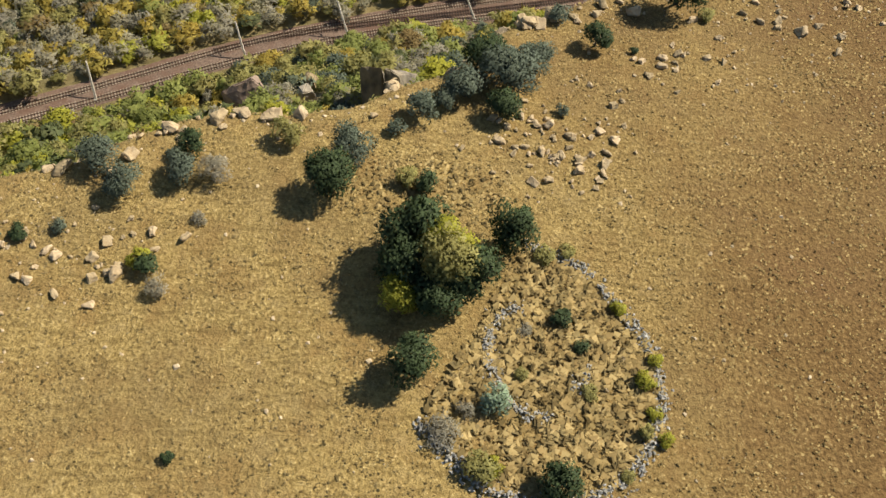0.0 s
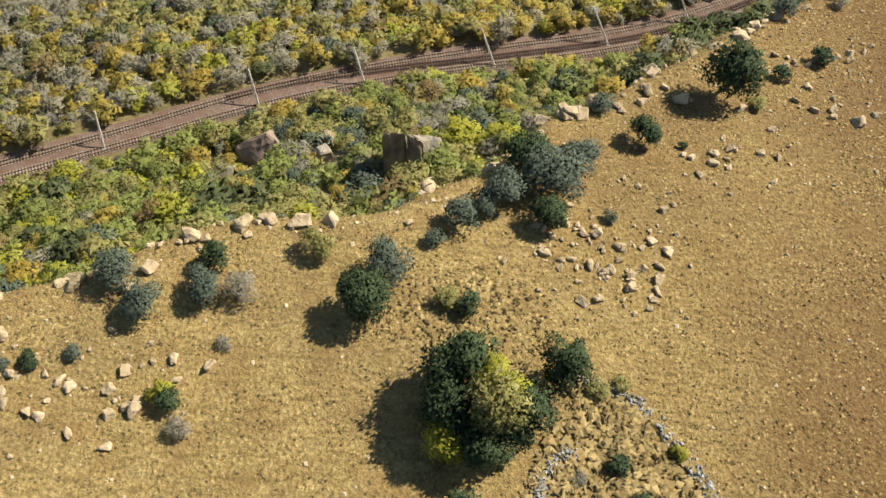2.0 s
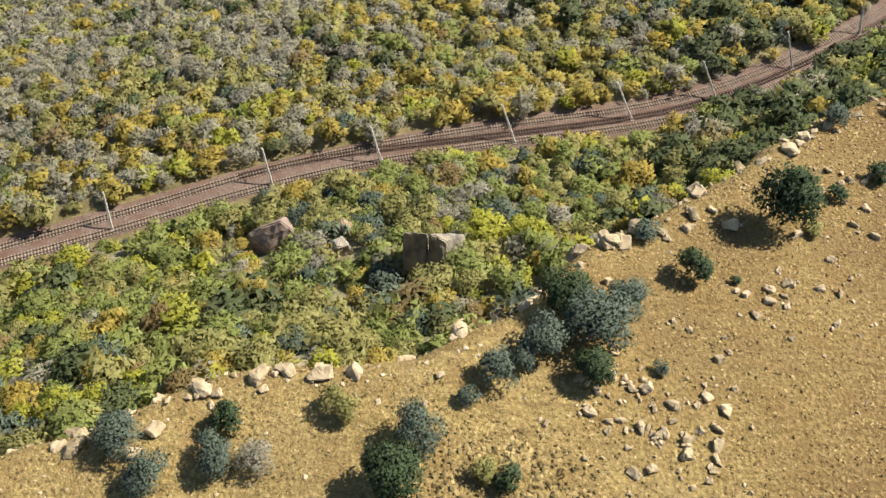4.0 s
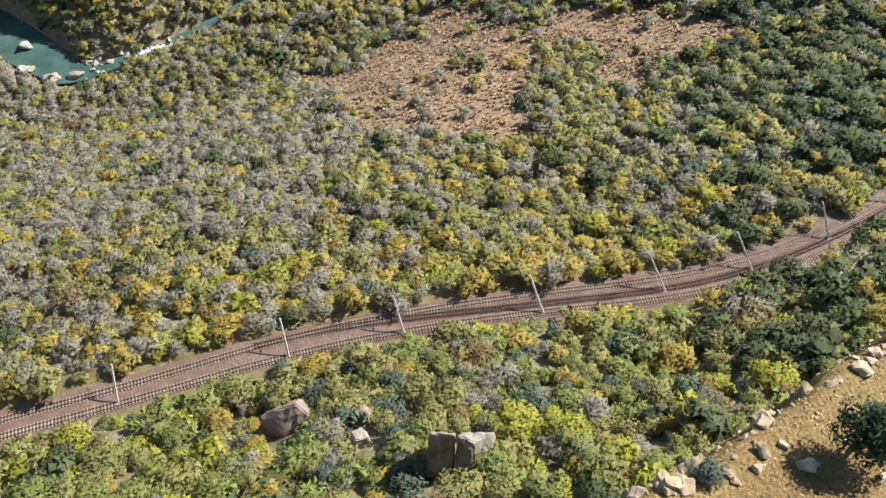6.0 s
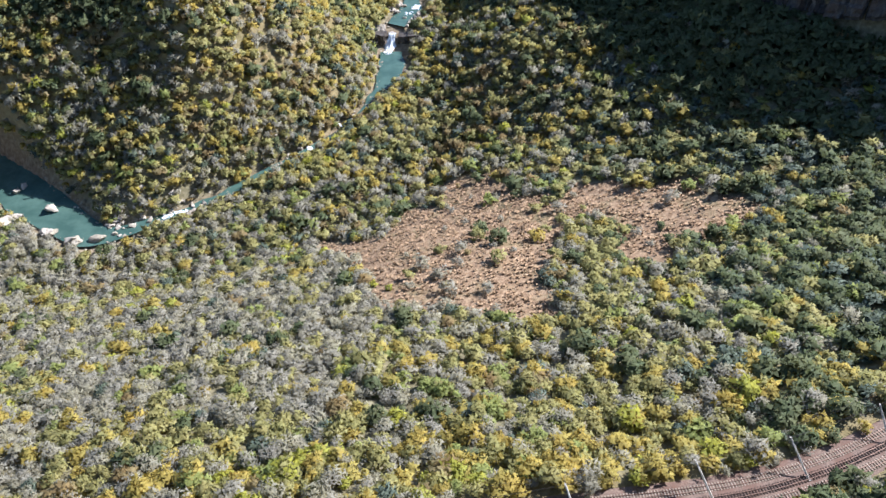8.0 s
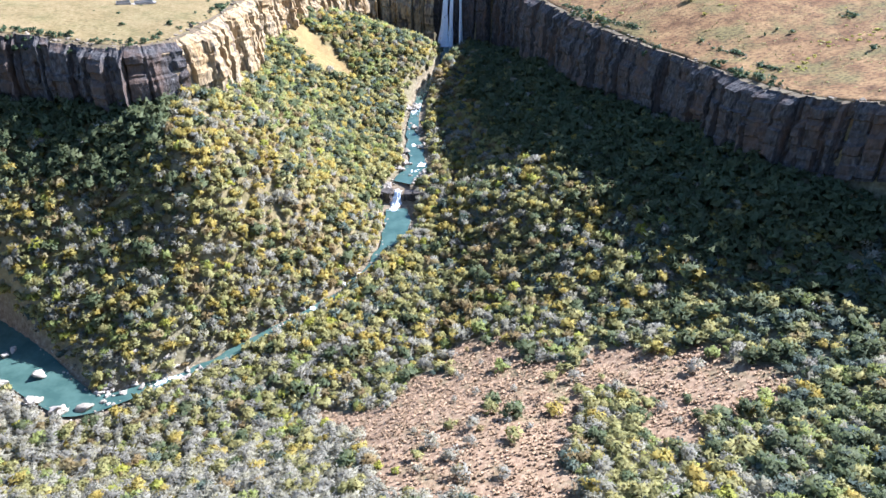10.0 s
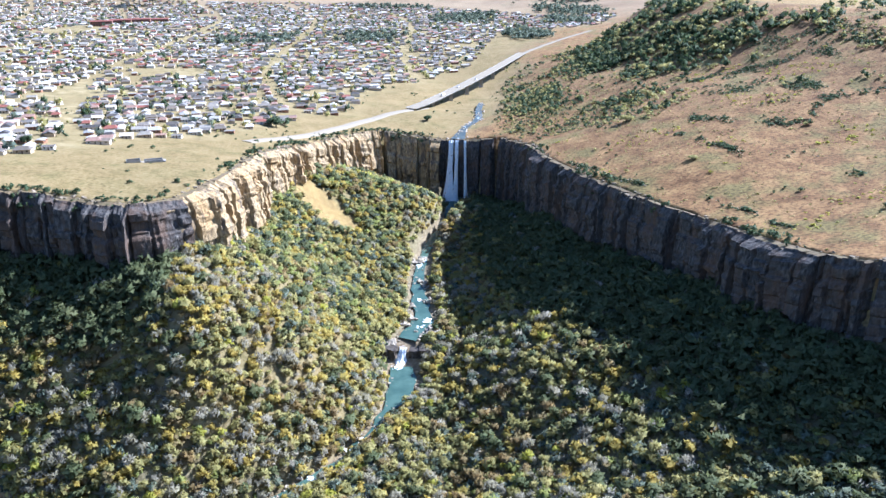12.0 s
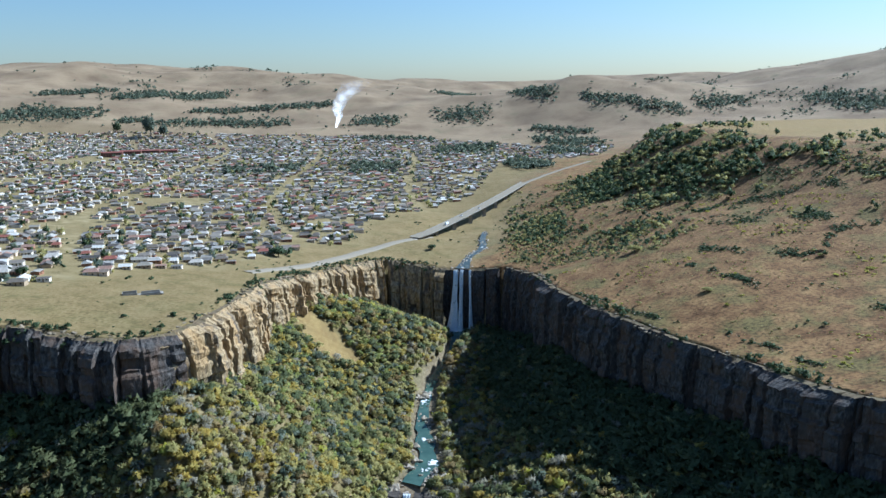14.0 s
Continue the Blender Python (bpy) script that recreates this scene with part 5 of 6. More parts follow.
def build_town():
    rng = np.random.RandomState(71)
    turn = radians(17)
    u, v = np.meshgrid(np.arange(-2400, 2600, 14.0), np.arange(-600, 3200, 14.0))
    row, col = np.indices(u.shape)
    street = (row % 5 == 4) | (col % 16 == 15)
    u, v = u + rng.uniform(-5, 5, u.shape) + 60 * np.sin(v / 260), v + rng.uniform(-4, 4, v.shape) + 45 * np.sin(u / 310)
    x, y = (u * math.cos(turn) - v * math.sin(turn)), (u * math.sin(turn) + v * math.cos(turn))
    x, y, street = x.ravel(), y.ravel(), street.ravel()
    inside = below_line(x, y, TOWN) & ~street & (x > -0.78 * (y + 60)) & (outside_rim(x, y) > 60)
    inside &= rng.rand(len(x)) < ease(-0.95, -0.35, rough(x, y, 130, 72)) * 0.86
    inside &= line_distance(x, y, [(a, b) for a, b, _ in ROAD])[0] > 18
    inside &= rng.rand(len(x)) < 1 - 0.55 * ease(-330, -40, x - 0.12 * (y - 900)) * ease(-0.5, 0.2, rough(x, y, 90, 73))
    x, y = x[inside], y[inside]
    z = height(x, y)
    far = np.hypot(x + 30, y - 110)
    order = np.argsort(far)
    turns = turn + np.where(rng.rand(len(x)) < 0.25, math.pi / 2, 0) + rng.normal(size=len(x)) * 0.06
    shapes = [house_shapes(k) for k in range(5)]
    kind = rng.choice(5, len(x), p=[0.28, 0.24, 0.2, 0.1, 0.18])
    protos = []
    for k, (wall, wf, roof, rf, (w, d, h)) in enumerate(shapes):
        pane = [(-0.6, 0, 1.0), (0.6, 0, 1.0), (0.6, 0, 2.1), (-0.6, 0, 2.1), (-0.6, 0.08, 1.0), (0.6, 0.08, 1.0), (0.6, 0.08, 2.1), (-0.6, 0.08, 2.1)]
        leaf = [(-0.45, 0, 0), (0.45, 0, 0), (0.45, 0, 2.05), (-0.45, 0, 2.05), (-0.45, 0.08, 0), (0.45, 0.08, 0), (0.45, 0.08, 2.05), (-0.45, 0.08, 2.05)]
        faces = [(0, 1, 2, 3), (5, 4, 7, 6), (3, 2, 6, 7), (0, 4, 5, 1), (1, 5, 6, 2), (4, 0, 3, 7)]
        protos.append((mesh_faces("wall", wall, wf, WALLS), mesh_faces("roof", roof, rf, ROOFS), mesh_faces("window", pane, faces, GLASS), mesh_faces("door", leaf, faces, DOOR), w, d))
    for n in order[:270]:
        wall, roof, pane, leaf, w, d = protos[kind[n]]
        house = new("house")
        house.matrix_world = pose(x[n], y[n], z[n] + 0.25, 0, 0, math.degrees(turns[n]))
        part("wall", wall, None, house)
        part("roof", roof, None, house)
        for at in (-0.28, 0.3):
            part("window", pane, None, house).location = (w * at, -d / 2 - 0.08, 0)
        part("door", leaf, None, house).location = (0.2, -d / 2 - 0.08, 0)
        tagged(house, ["small single-storey house with a gabled roof", "small single-storey house with a hipped roof", "small flat-roofed house on a dry plot", "long single-storey house with a gabled roof", "square single-storey house with a hipped roof"][kind[n]], "house", "houses of the town")
    verts, faces, mats, at = [], [], [], 0
    for n in order[270:]:
        wall, wf, roof, rf, _ = shapes[kind[n]]
        c, s = math.cos(turns[n]), math.sin(turns[n])
        spin = np.array([[c, -s, 0], [s, c, 0], [0, 0, 1]])
        for some, ff, m in ((wall, wf, 0), (roof, rf, 1)):
            verts += [tuple(q) for q in some @ spin.T + (x[n], y[n], z[n] + 0.25)]
            for f in ff:
                faces.append(tuple(dict.fromkeys(int(i) + at for i in f)))
                mats.append(m)
            at += len(some)
    me = bpy.data.meshes.new("far_houses")
    me.from_pydata(verts, [], faces)
    me.materials.append(FAR_WALLS), me.materials.append(FAR_ROOFS)
    me.polygons.foreach_set("material_index", mats)
    me.update()
    tagged(new("far_houses", me), "rows of small distant houses with pale and red roofs", "houses", kind="stuff")
    return x, y


HOUSE_X, HOUSE_Y = build_town()


def flat_block(x, y, long, turn):
    block_ = new("apartment_block")
    block_.matrix_world = pose(x, y, float(height(x, y)), 0, 0, turn)
    bm = bmesh.new()
    box(bm, 0, 0, -2, long, 11, 12)
    part("wall", bm, surface("red_brick_wall", (0.156, 0.072, 0.048), (0.228, 0.114, 0.078), 1.5), block_)
    bm = bmesh.new()
    for v in ((-long / 2 - 0.6, -6.2, 10.02), (long / 2 + 0.6, -6.2, 10.02), (long / 2 + 0.6, 6.2, 10.02), (-long / 2 - 0.6, 6.2, 10.02), (-long / 2 - 0.6, 0, 12.4), (long / 2 + 0.6, 0, 12.4)):
        bm.verts.new(v)
    bm.verts.ensure_lookup_table()
    for f in ((0, 1, 5, 4), (2, 3, 4, 5), (1, 2, 5), (3, 0, 4), (3, 2, 1, 0)):
        bm.faces.new([bm.verts[i] for i in f])
    part("roof", bm, surface("dull_red_roof", (0.168, 0.06, 0.045), (0.228, 0.09, 0.066), 2.0), block_)
    for level in range(3):
        for k in range(int(long // 5)):
            bm = bmesh.new()
            box(bm, -long / 2 + 3 + k * 5, -5.55, 1.0 + level * 3.0, 2.0, 0.12, 1.4)
            part("window", bm, GLASS, block_)
    tagged(block_, "long three-storey red brick apartment block", "building", "apartment blocks")


for a, b in ((-885, 1700), (-868, 1750), (-850, 1805), (-832, 1860)):
    flat_block(a, b, 44, 18)


# ---------------------------------------------------------------- road and bridge
BEYOND = [(4, 1481, 0), (38, 1552, 0), (80, 1640, 0), (150, 1760, 0)]
BRIDGE = [(-141, 1012, 100.5), (-126, 1042, 101.5), (-109, 1093, 103), (-83, 1167, 106), (-53, 1266, 109), (-22, 1382, 112), (4, 1481, 115)]


def strip(name, line, half, lift, material, label):
    p, s = even(line, 4.0)
    way = np.gradient(p[:, :2], axis=0)
    way /= np.hypot(*way.T)[:, None]
    out = np.stack([way[:, 1], -way[:, 0]], 1)
    mid = height(p[:, 0], p[:, 1])
    rows = []
    for u, drop in ((-1.5, -2.5), (-1, 0), (0, 0.1), (1, 0), (1.5, -2.5)):
        xy = p[:, :2] + out * half * u
        rows.append(np.c_[xy, np.maximum(mid, height(xy[:, 0], xy[:, 1])) * (1.0 if abs(u) <= 1 else 0) + (height(xy[:, 0], xy[:, 1]) if abs(u) > 1 else 0) + (lift if abs(u) <= 1 else -0.5)])
    me = mesh_of(name, np.stack(rows, 1).reshape(-1, 3), grid_faces(len(s), 5), material, True)
    tagged(new(name, me), label, "road", kind="structure")


strip("road", ROAD, 4.6, 0.5, ASPHALT, "pale grey tarred road along the cliff top")
strip("road_beyond", BEYOND, 4.2, 0.5, ASPHALT, "pale grey road climbing past the bridge")


def build_bridge():
    bridge = tagged(new("road_bridge"), "long concrete road bridge on tall piers over the river", "bridge")
    p, s = even(BRIDGE, 6.0)
    pts = [Vector(q) for q in p]
    bm = bmesh.new()
    sweep(bm, [q - Vector((0, 0, 2.2)) for q in pts], 9.0, 1.9)
    part("girder", bm, CONCRETE, bridge)
    bm = bmesh.new()
    sweep(bm, [q - Vector((0, 0, 0.28)) for q in pts], 15.0, 0.3)
    part("deck", bm, ASPHALT, bridge)
    for side in (-7.3, 7.3):
        line = []
        for n, q in enumerate(pts):
            d = (pts[min(n + 1, len(pts) - 1)] - pts[max(n - 1, 0)]).normalized()
            line.append(q + d.cross(Vector((0, 0, 1))).normalized() * side + Vector((0, 0, 0.03)))
        bm = bmesh.new()
        sweep(bm, line, 0.4, 0.95)
        part("parapet", bm, CONCRETE, bridge)
    for share in (0.12, 0.24, 0.36, 0.48, 0.6, 0.72, 0.84):
        q = pts[int(share * len(pts))]
        g = float(height(q.x, q.y))
        if q.z - g > 3:
            bm = bmesh.new()
            box(bm, q.x, q.y, g - 2, 5.2, 1.4, q.z - 2.2 - g + 2, 15, 0.92)
            part("pier", bm, CONCRETE, bridge)


build_bridge()


def vehicle(at, along, kind):
    p, s = even(BRIDGE, 6.0)
    n = int(at * len(p))
    q, d = p[n], p[n + 1] - p[n]
    car = new(kind)
    car.matrix_world = pose(q[0] + along * 0.9, q[1], q[2] + 0.04, 0, 0, math.degrees(math.atan2(d[1], d[0])))
    long, tall = (8.5, 3.0) if kind == "truck" else (4.3, 1.0)
    bm = bmesh.new()
    made = box(bm, 0, 0, 0.45, long, 1.9, tall)
    bmesh.ops.bevel(bm, geom=list(bm.edges), offset=0.12, segments=2, affect="EDGES")
    part("body", bm, CAR_PAINT, car)
    bm = bmesh.new()
    box(bm, long * (0.42 if kind == "truck" else -0.05), 0, 1.4, 2.2, 1.7, 0.75, 0, 0.82)
    part("cabin", bm, GLASS, car)
    for a in (-0.32, 0.32):
        for b in (-0.85, 0.85):
            bm = bmesh.new()
            rod(bm, (long * a, b - 0.1, 0.36), (long * a, b + 0.1, 0.36), 0.36, sides=12)
            part("wheel", bm, DARK_ROCK, car)
    tagged(car, "white truck crossing the road bridge" if kind == "truck" else "white car crossing the road bridge", kind, "vehicles on the bridge")


CAR_PAINT = surface("white_car_paint", (0.74, 0.74, 0.74), (0.80, 0.80, 0.80), 2.0, rough=0.3)
vehicle(0.18, 2, "truck"), vehicle(0.30, -2, "car"), vehicle(0.42, 2, "car")


# ---------------------------------------------------------------- plants and stones of the uplands
def upland_plants(name, label, x, y, radius, kind, count, leaf, tall, seed, category="bushes"):
    rng = np.random.RandomState(seed)
    material, thin, squash = KINDS[kind]
    z, made = height(x, y), []
    for v in range(4):
        some = slice(v, None, 4)
        if len(x[some]):
            proto, lit = leaf_cloud(count, leaf, 6, seed + v, thin, squash)
            made.append(planted(proto, lit, x[some], y[some], z[some] - 0.3, radius[some], tall * rng.uniform(0.8, 1.25, len(x[some])), rng))
    me = quads_mesh(name, np.concatenate([m[0] for m in made]), material, np.concatenate([m[1] for m in made]))
    tagged(new(name, me), label, category, kind="stuff")


# Belts of trees on the far hills: from, to, and half their depth.
BELTS = [(-1690, 2753, -1486, 2866, 40), (-1415, 2767, -1309, 2952, 60), (-1264, 2923, -1166, 3130, 60), (-1107, 2696, -911, 2869, 30), (-911, 2869, -701, 3010, 30), (-1579, 2347, -1341, 2437, 60),
         (-1235, 2426, -1193, 2492, 30), (-1116, 2467, -776, 2653, 35), (-550, 2739, -412, 2743, 45), (-466, 2392, -244, 2408, 18), (-309, 3510, -204, 3963, 60), (-2, 3101, 139, 2941, 45),
         (235, 2874, 422, 2758, 35), (418, 2733, 555, 2720, 40), (636, 2830, 812, 2907, 45), (978, 2765, 1102, 2807, 60), (1019, 2581, 1157, 2635, 70), (-255, 2846, -101, 2825, 60), (49, 2578, 238, 2503, 25), (60, 2386, 236, 2281, 40)]
VILLAGE_BELTS = [(89, 2193, 165, 2096, 40), (-195, 2100, -79, 2226, 60), (-19, 1840, 51, 1727, 40), (-569, 1531, -458, 1610, 30), (-350, 1652, -267, 1727, 40)]


def build_upland_plants():
    rng = np.random.RandomState(83)
    # bushy flank of the flat-topped hill, and the ravine beside the falls
    x, y = rng.uniform(-40, 420, 52000), rng.uniform(440, 1500, 52000)
    m, out = mesa(x, y), outside_rim(x, y)
    bushy = [(-35, 1163), (-27, 959), (3, 817), (28, 798), (63, 761), (103, 748), (128, 823), (167, 857), (206, 924), (241, 987), (262, 1100), (200, 1300), (110, 1400), (31, 1421), (-35, 1163)]
    flank = ease(-12, 10, line_distance(x, y, bushy)[0] * np.where(below_line(x, y, bushy), 1, -1) + rough(x, y, 40, 84) * 18) * (0.10 + 0.9 * ease(-0.25, 0.35, rough(x, y, 30, 85) * 0.7 + rough(x, y, 70, 86) * 0.5)) * ease(4, -4, m)
    flank = np.maximum(flank, 0.45 * ease(-170, -120, m) * ease(0, -20, m) * ease(0.0, 0.4, rough(x, y, 36, 98)))
    ravine = ease(1.15, 0.6, np.hypot((x - 8 - 0.05 * (y - 990)) / 40, (y - 1000) / 170)) * (x > -46)
    sparse = 0.07 * ease(0.1, 0.6, rough(x, y, 50, 88))
    keep = (rng.rand(len(x)) < np.maximum.reduce([flank * 0.9, ravine, sparse]) * 0.85) & (out > 8)
    x, y = x[keep], y[keep]
    dark = rng.rand(len(x)) < 0.52
    r = 0.9 + 4.0 * rng.rand(len(x)) ** 2.0
    r *= np.where((mesa(x, y) > -170) & (y > 880), 1.25, np.where(outside_rim(x, y) < 90, 0.5, 0.75))
    upland_plants("hillside_bushes", "dark green bushes on the flank of the flat-topped hill", x[dark], y[dark], r[dark], "green", 30, 0.34, 1.0, 501)
    upland_plants("hillside_scrub", "olive scrub on the grassy hillside", x[~dark], y[~dark], r[~dark], "olive", 22, 0.36, 0.8, 511)
    # contour bands of low bush and stones
    bx, by = [], []
    for line, wide in (([(15, 736), (48, 645), (79, 592), (104, 558), (124, 517), (150, 470)], 2.2), ([(108, 685), (132, 625), (148, 608)], 5.0), ([(169, 609), (187, 573)], 6.0),
                       ([(150, 854), (202, 854), (239, 829), (296, 800)], 12.0), ([(159, 903), (157, 782), (207, 766), (225, 730)], 10.0), ([(190, 720), (230, 690), (280, 690)], 9.0), ([(230, 900), (270, 860), (330, 840)], 14.0), ([(120, 720), (150, 690), (200, 660)], 5.0)):
        p, s = even(line, 0.5)
        n = rng.randint(0, len(s), int(len(s) * (1.3 + wide * 0.5)))
        bx.append(p[n, 0] + rng.normal(size=len(n)) * wide * 0.5), by.append(p[n, 1] + rng.normal(size=len(n)) * wide)
    x, y = np.concatenate(bx), np.concatenate(by)
    x, y = x + rough(x, y, 30, 108) * 6, y + rough(x, y, 26, 109) * 9
    keep = rng.rand(len(x)) < ease(-0.3, 0.5, rough(x, y, 16, 107))
    x, y = x[keep], y[keep]
    upland_plants("band_bushes", "dark bushes in bands along the hillside", x, y, 0.35 + 1.5 * rng.rand(len(x)) ** 2.5, "green", 12, 0.46, 0.7, 571)
    scatter_rocks("band_stones", "grey-brown stones in bands along the hillside", x[::3] + 1.0, y[::3] - 1.0, height(x[::3] + 1.0, y[::3] - 1.0), 0.5 + 1.2 * rng.rand(len(x[::3])) ** 2, SCREE, 575)
    # low scrub over the grassy plateau
    x, y = rng.uniform(0, 420, 17000), rng.uniform(380, 1050, 17000)
    keep = (outside_rim(x, y) > 4) & (mesa(x, y) < 0) & (rng.rand(17000) < 0.12 + 0.7 * ease(0.0, 0.5, rough(x, y, 26, 100) * 0.6 + rough(x, y, 9, 101) * 0.5))
    upland_plants("plateau_scrub", "low olive and brown scrub on the grassy plateau", x[keep], y[keep], 0.5 + 0.8 * rng.rand(keep.sum()) ** 2, "olive", 10, 0.45, 0.6, 531)
    x, y = rng.uniform(-10, 330, 9000), rng.uniform(480, 900, 9000)
    keep = (outside_rim(x, y) > 8) & (mesa(x, y) < -20) & (rng.rand(9000) < 0.5 * ease(0.25, 0.5, rough(x, y, 24, 104)))
    upland_plants("yellow_green_scrub", "low yellow-green scrub patches on the grassy plateau", x[keep], y[keep], 0.7 + 1.4 * rng.rand(keep.sum()) ** 2, "lime", 14, 0.42, 0.5, 537)
    # gardens and groves of the town
    n = rng.choice(len(HOUSE_X), 5000)
    x, y = HOUSE_X[n] + rng.uniform(5, 10, 5000) * rng.choice([-1, 1], 5000), HOUSE_Y[n] + rng.uniform(-8, 8, 5000)
    keep = outside_rim(x, y) > 10
    x, y = x[keep], y[keep]
    r = 1.8 + 3.2 * rng.rand(len(x)) ** 2
    for k, (kind, label) in enumerate((("green", "dark green garden trees among the houses"), ("olive", "olive garden trees among the houses"), ("blue", "blue-grey garden trees among the houses"))):
        upland_plants("garden_trees", label, x[k::3], y[k::3], r[k::3], kind, 18, 0.42, 1.2, 521 + 5 * k, "trees")
    # open ground on the town's side of the gorge
    x, y = rng.uniform(-480, -30, 22000), rng.uniform(470, 1150, 22000)
    out = outside_rim(x, y)
    keep = (out > 2) & (rng.rand(22000) < 0.22 * ease(22, 3, out) * ease(-0.3, 0.4, rough(x, y, 17, 105)) + 0.06 * ease(0.0, 0.5, rough(x, y, 35, 89)) + 0.5 * ease(14, 6, np.hypot(x + 150, y - 905)) * ease(0, 0.4, rough(x, y, 12, 106)))
    x, y = x[keep], y[keep]
    upland_plants("clifftop_bushes", "dark scattered bushes along the cliff top", x, y, 0.8 + 1.7 * rng.rand(len(x)) ** 2, "green", 40, 0.28, 0.8, 541)
    # far groves and belts of trees
    x, y = rng.uniform(-2600, 2200, 30000), rng.uniform(1450, 4000, 30000)
    keep = (rng.rand(30000) < ease(0.5, 0.7, rough(x, y, 300, 90) * 0.6 + rough(x, y, 110, 92) * 0.6) * 0.6 + 0.01) & (x > -0.85 * y) & (x < 0.6 * y) & ~below_line(x, y, TOWN) & (mesa(x, y) < -120)
    x, y = [x[keep]], [y[keep]]
    for ax, ay, bx, by, wide in BELTS + VILLAGE_BELTS:
        many = int(math.hypot(bx - ax, by - ay) * wide / 26) + 12
        s = rng.rand(many)
        x.append(ax + (bx - ax) * s + rng.normal(size=many) * wide * 0.35), y.append(ay + (by - ay) * s + rng.normal(size=many) * wide)
    x, y = np.concatenate(x), np.concatenate(y)
    # The blue-grey leaf kind tints these trees for distance haze.
    upland_plants("far_groves", "dark distant groves and tree belts on the rolling hills, blue-tinted for haze", x, y, 2.5 + 6 * rng.rand(len(x)) ** 1.6, "blue", 18, 0.46, 1.0, 551, "trees")


build_upland_plants()
for kind, a, b, r, tall, label in (("green", -114, 948, 6.0, 0.8, "dark rounded tree on the grassy cliff top"), ("green", -254, 826, 9.0, 0.8, "large dark tree at the edge of the town"), ("green", -376, 616, 5.0, 1.0, "dark tree beside the houses"),
                                   ("green", 110, 985, 7.5, 0.7, "dark spreading tree on the hillside"), ("olive", 80, 768, 7.0, 0.6, "olive spreading thicket on the grassy slope"), ("olive", 105, 625, 4.5, 0.5, "low green bush on the grassy plateau"),
                                   ("blue", -1059, 2250, 22, 2.2, "tall blue-grey gum trees beyond the town"), ("blue", -1025, 2262, 15, 1.9, "tall blue-grey gum trees beyond the town"), ("green", -1160, 2250, 12, 2.0, "tall dark gum trees beyond the town")):
    tree(kind, a, b, r, tall, "tree", label, dense=520, leaf=0.12, variant=1)


# ---------------------------------------------------------------- river stones and upper river
def build_river_rocks():
    rng = np.random.RandomState(93)
    count = 0
    for place, (mx, my), spread, many, sizes in (("pool", (-224, 339), 1, 1, (8, 9)), ("pool", (-237, 336), 3, 2, (6, 8)), ("pool", (-254, 344), 4, 3, (5, 7)), ("pool", (-258, 361), 1, 1, (7, 8)), ("pool", (-286, 379), 3, 2, (4, 6)), ("pool", (-273, 353), 4, 3, (6, 8)),
                                                 ("bank", (-216, 352), 8, 20, (1.5, 4)), ("bank", (-204, 362), 9, 24, (1.5, 4)), ("bank", (-190, 366), 7, 14, (1.5, 3.5)), ("bank", (-176, 366), 7, 14, (1.5, 3.5)),
                                                 ("bank", (-140, 424), 9, 12, (1.5, 4)), ("bank", (-112, 462), 7, 12, (1.5, 4)), ("spit", (-106, 556), 8, 26, (2.5, 6)), ("spit", (-72, 556), 8, 30, (2.5, 6)), ("spit", (-76, 574), 8, 26, (2, 5.5)),
                                                 ("spit", (-98, 590), 7, 18, (2, 5)), ("spit", (-100, 612), 6, 16, (2, 5)), ("spit", (-84, 625), 5, 10, (2, 4.5)), ("spit", (-90, 655), 6, 16, (2, 5)), ("spit", (-100, 697), 6, 18, (2, 5)), ("spit", (-86, 740), 6, 8, (1.5, 4)), ("spit", (-80, 800), 8, 10, (1.5, 4))):
        for _ in range(many):
            a, b = rng.normal(mx, spread * 0.6), rng.normal(my, spread * 0.6)
            d, along = line_distance(np.array(a), np.array(b), RIVER)
            level = float(np.interp(along, range(len(RIVER)), RIVER_LEVEL))
            size = rng.uniform(*sizes)
            if float(d) < 22:
                rock(a, b, size, count, "river_rock", "pale rounded boulder in the river bed", "boulders along the river", RIVER_ROCKS, 0.12, max(float(height(a, b)), level - 0.3))
                count += 1
    p, s = even([(a, b, c, d) for (a, b), c, d in zip(RIVER, RIVER_LEVEL, RIVER_HALF)], 0.5)
    side = rng.choice([-1, 1], len(s))
    way = np.gradient(p[:, :2], axis=0)
    way /= np.hypot(*way.T)[:, None]
    off = side * (p[:, 3] + rng.uniform(-1.8, 6, len(s)))
    x, y = p[:, 0] + way[:, 1] * off, p[:, 1] - way[:, 0] * off
    keep = rng.rand(len(s)) < 0.6
    x, y, level = x[keep], y[keep], p[keep, 2]
    scatter_rocks("river_stones", "pale stones along the river banks", x, y, np.maximum(height(x, y), level - 0.1), 0.5 + 2.0 * rng.rand(len(x)) ** 2.4, PALE, 94)


build_river_rocks()


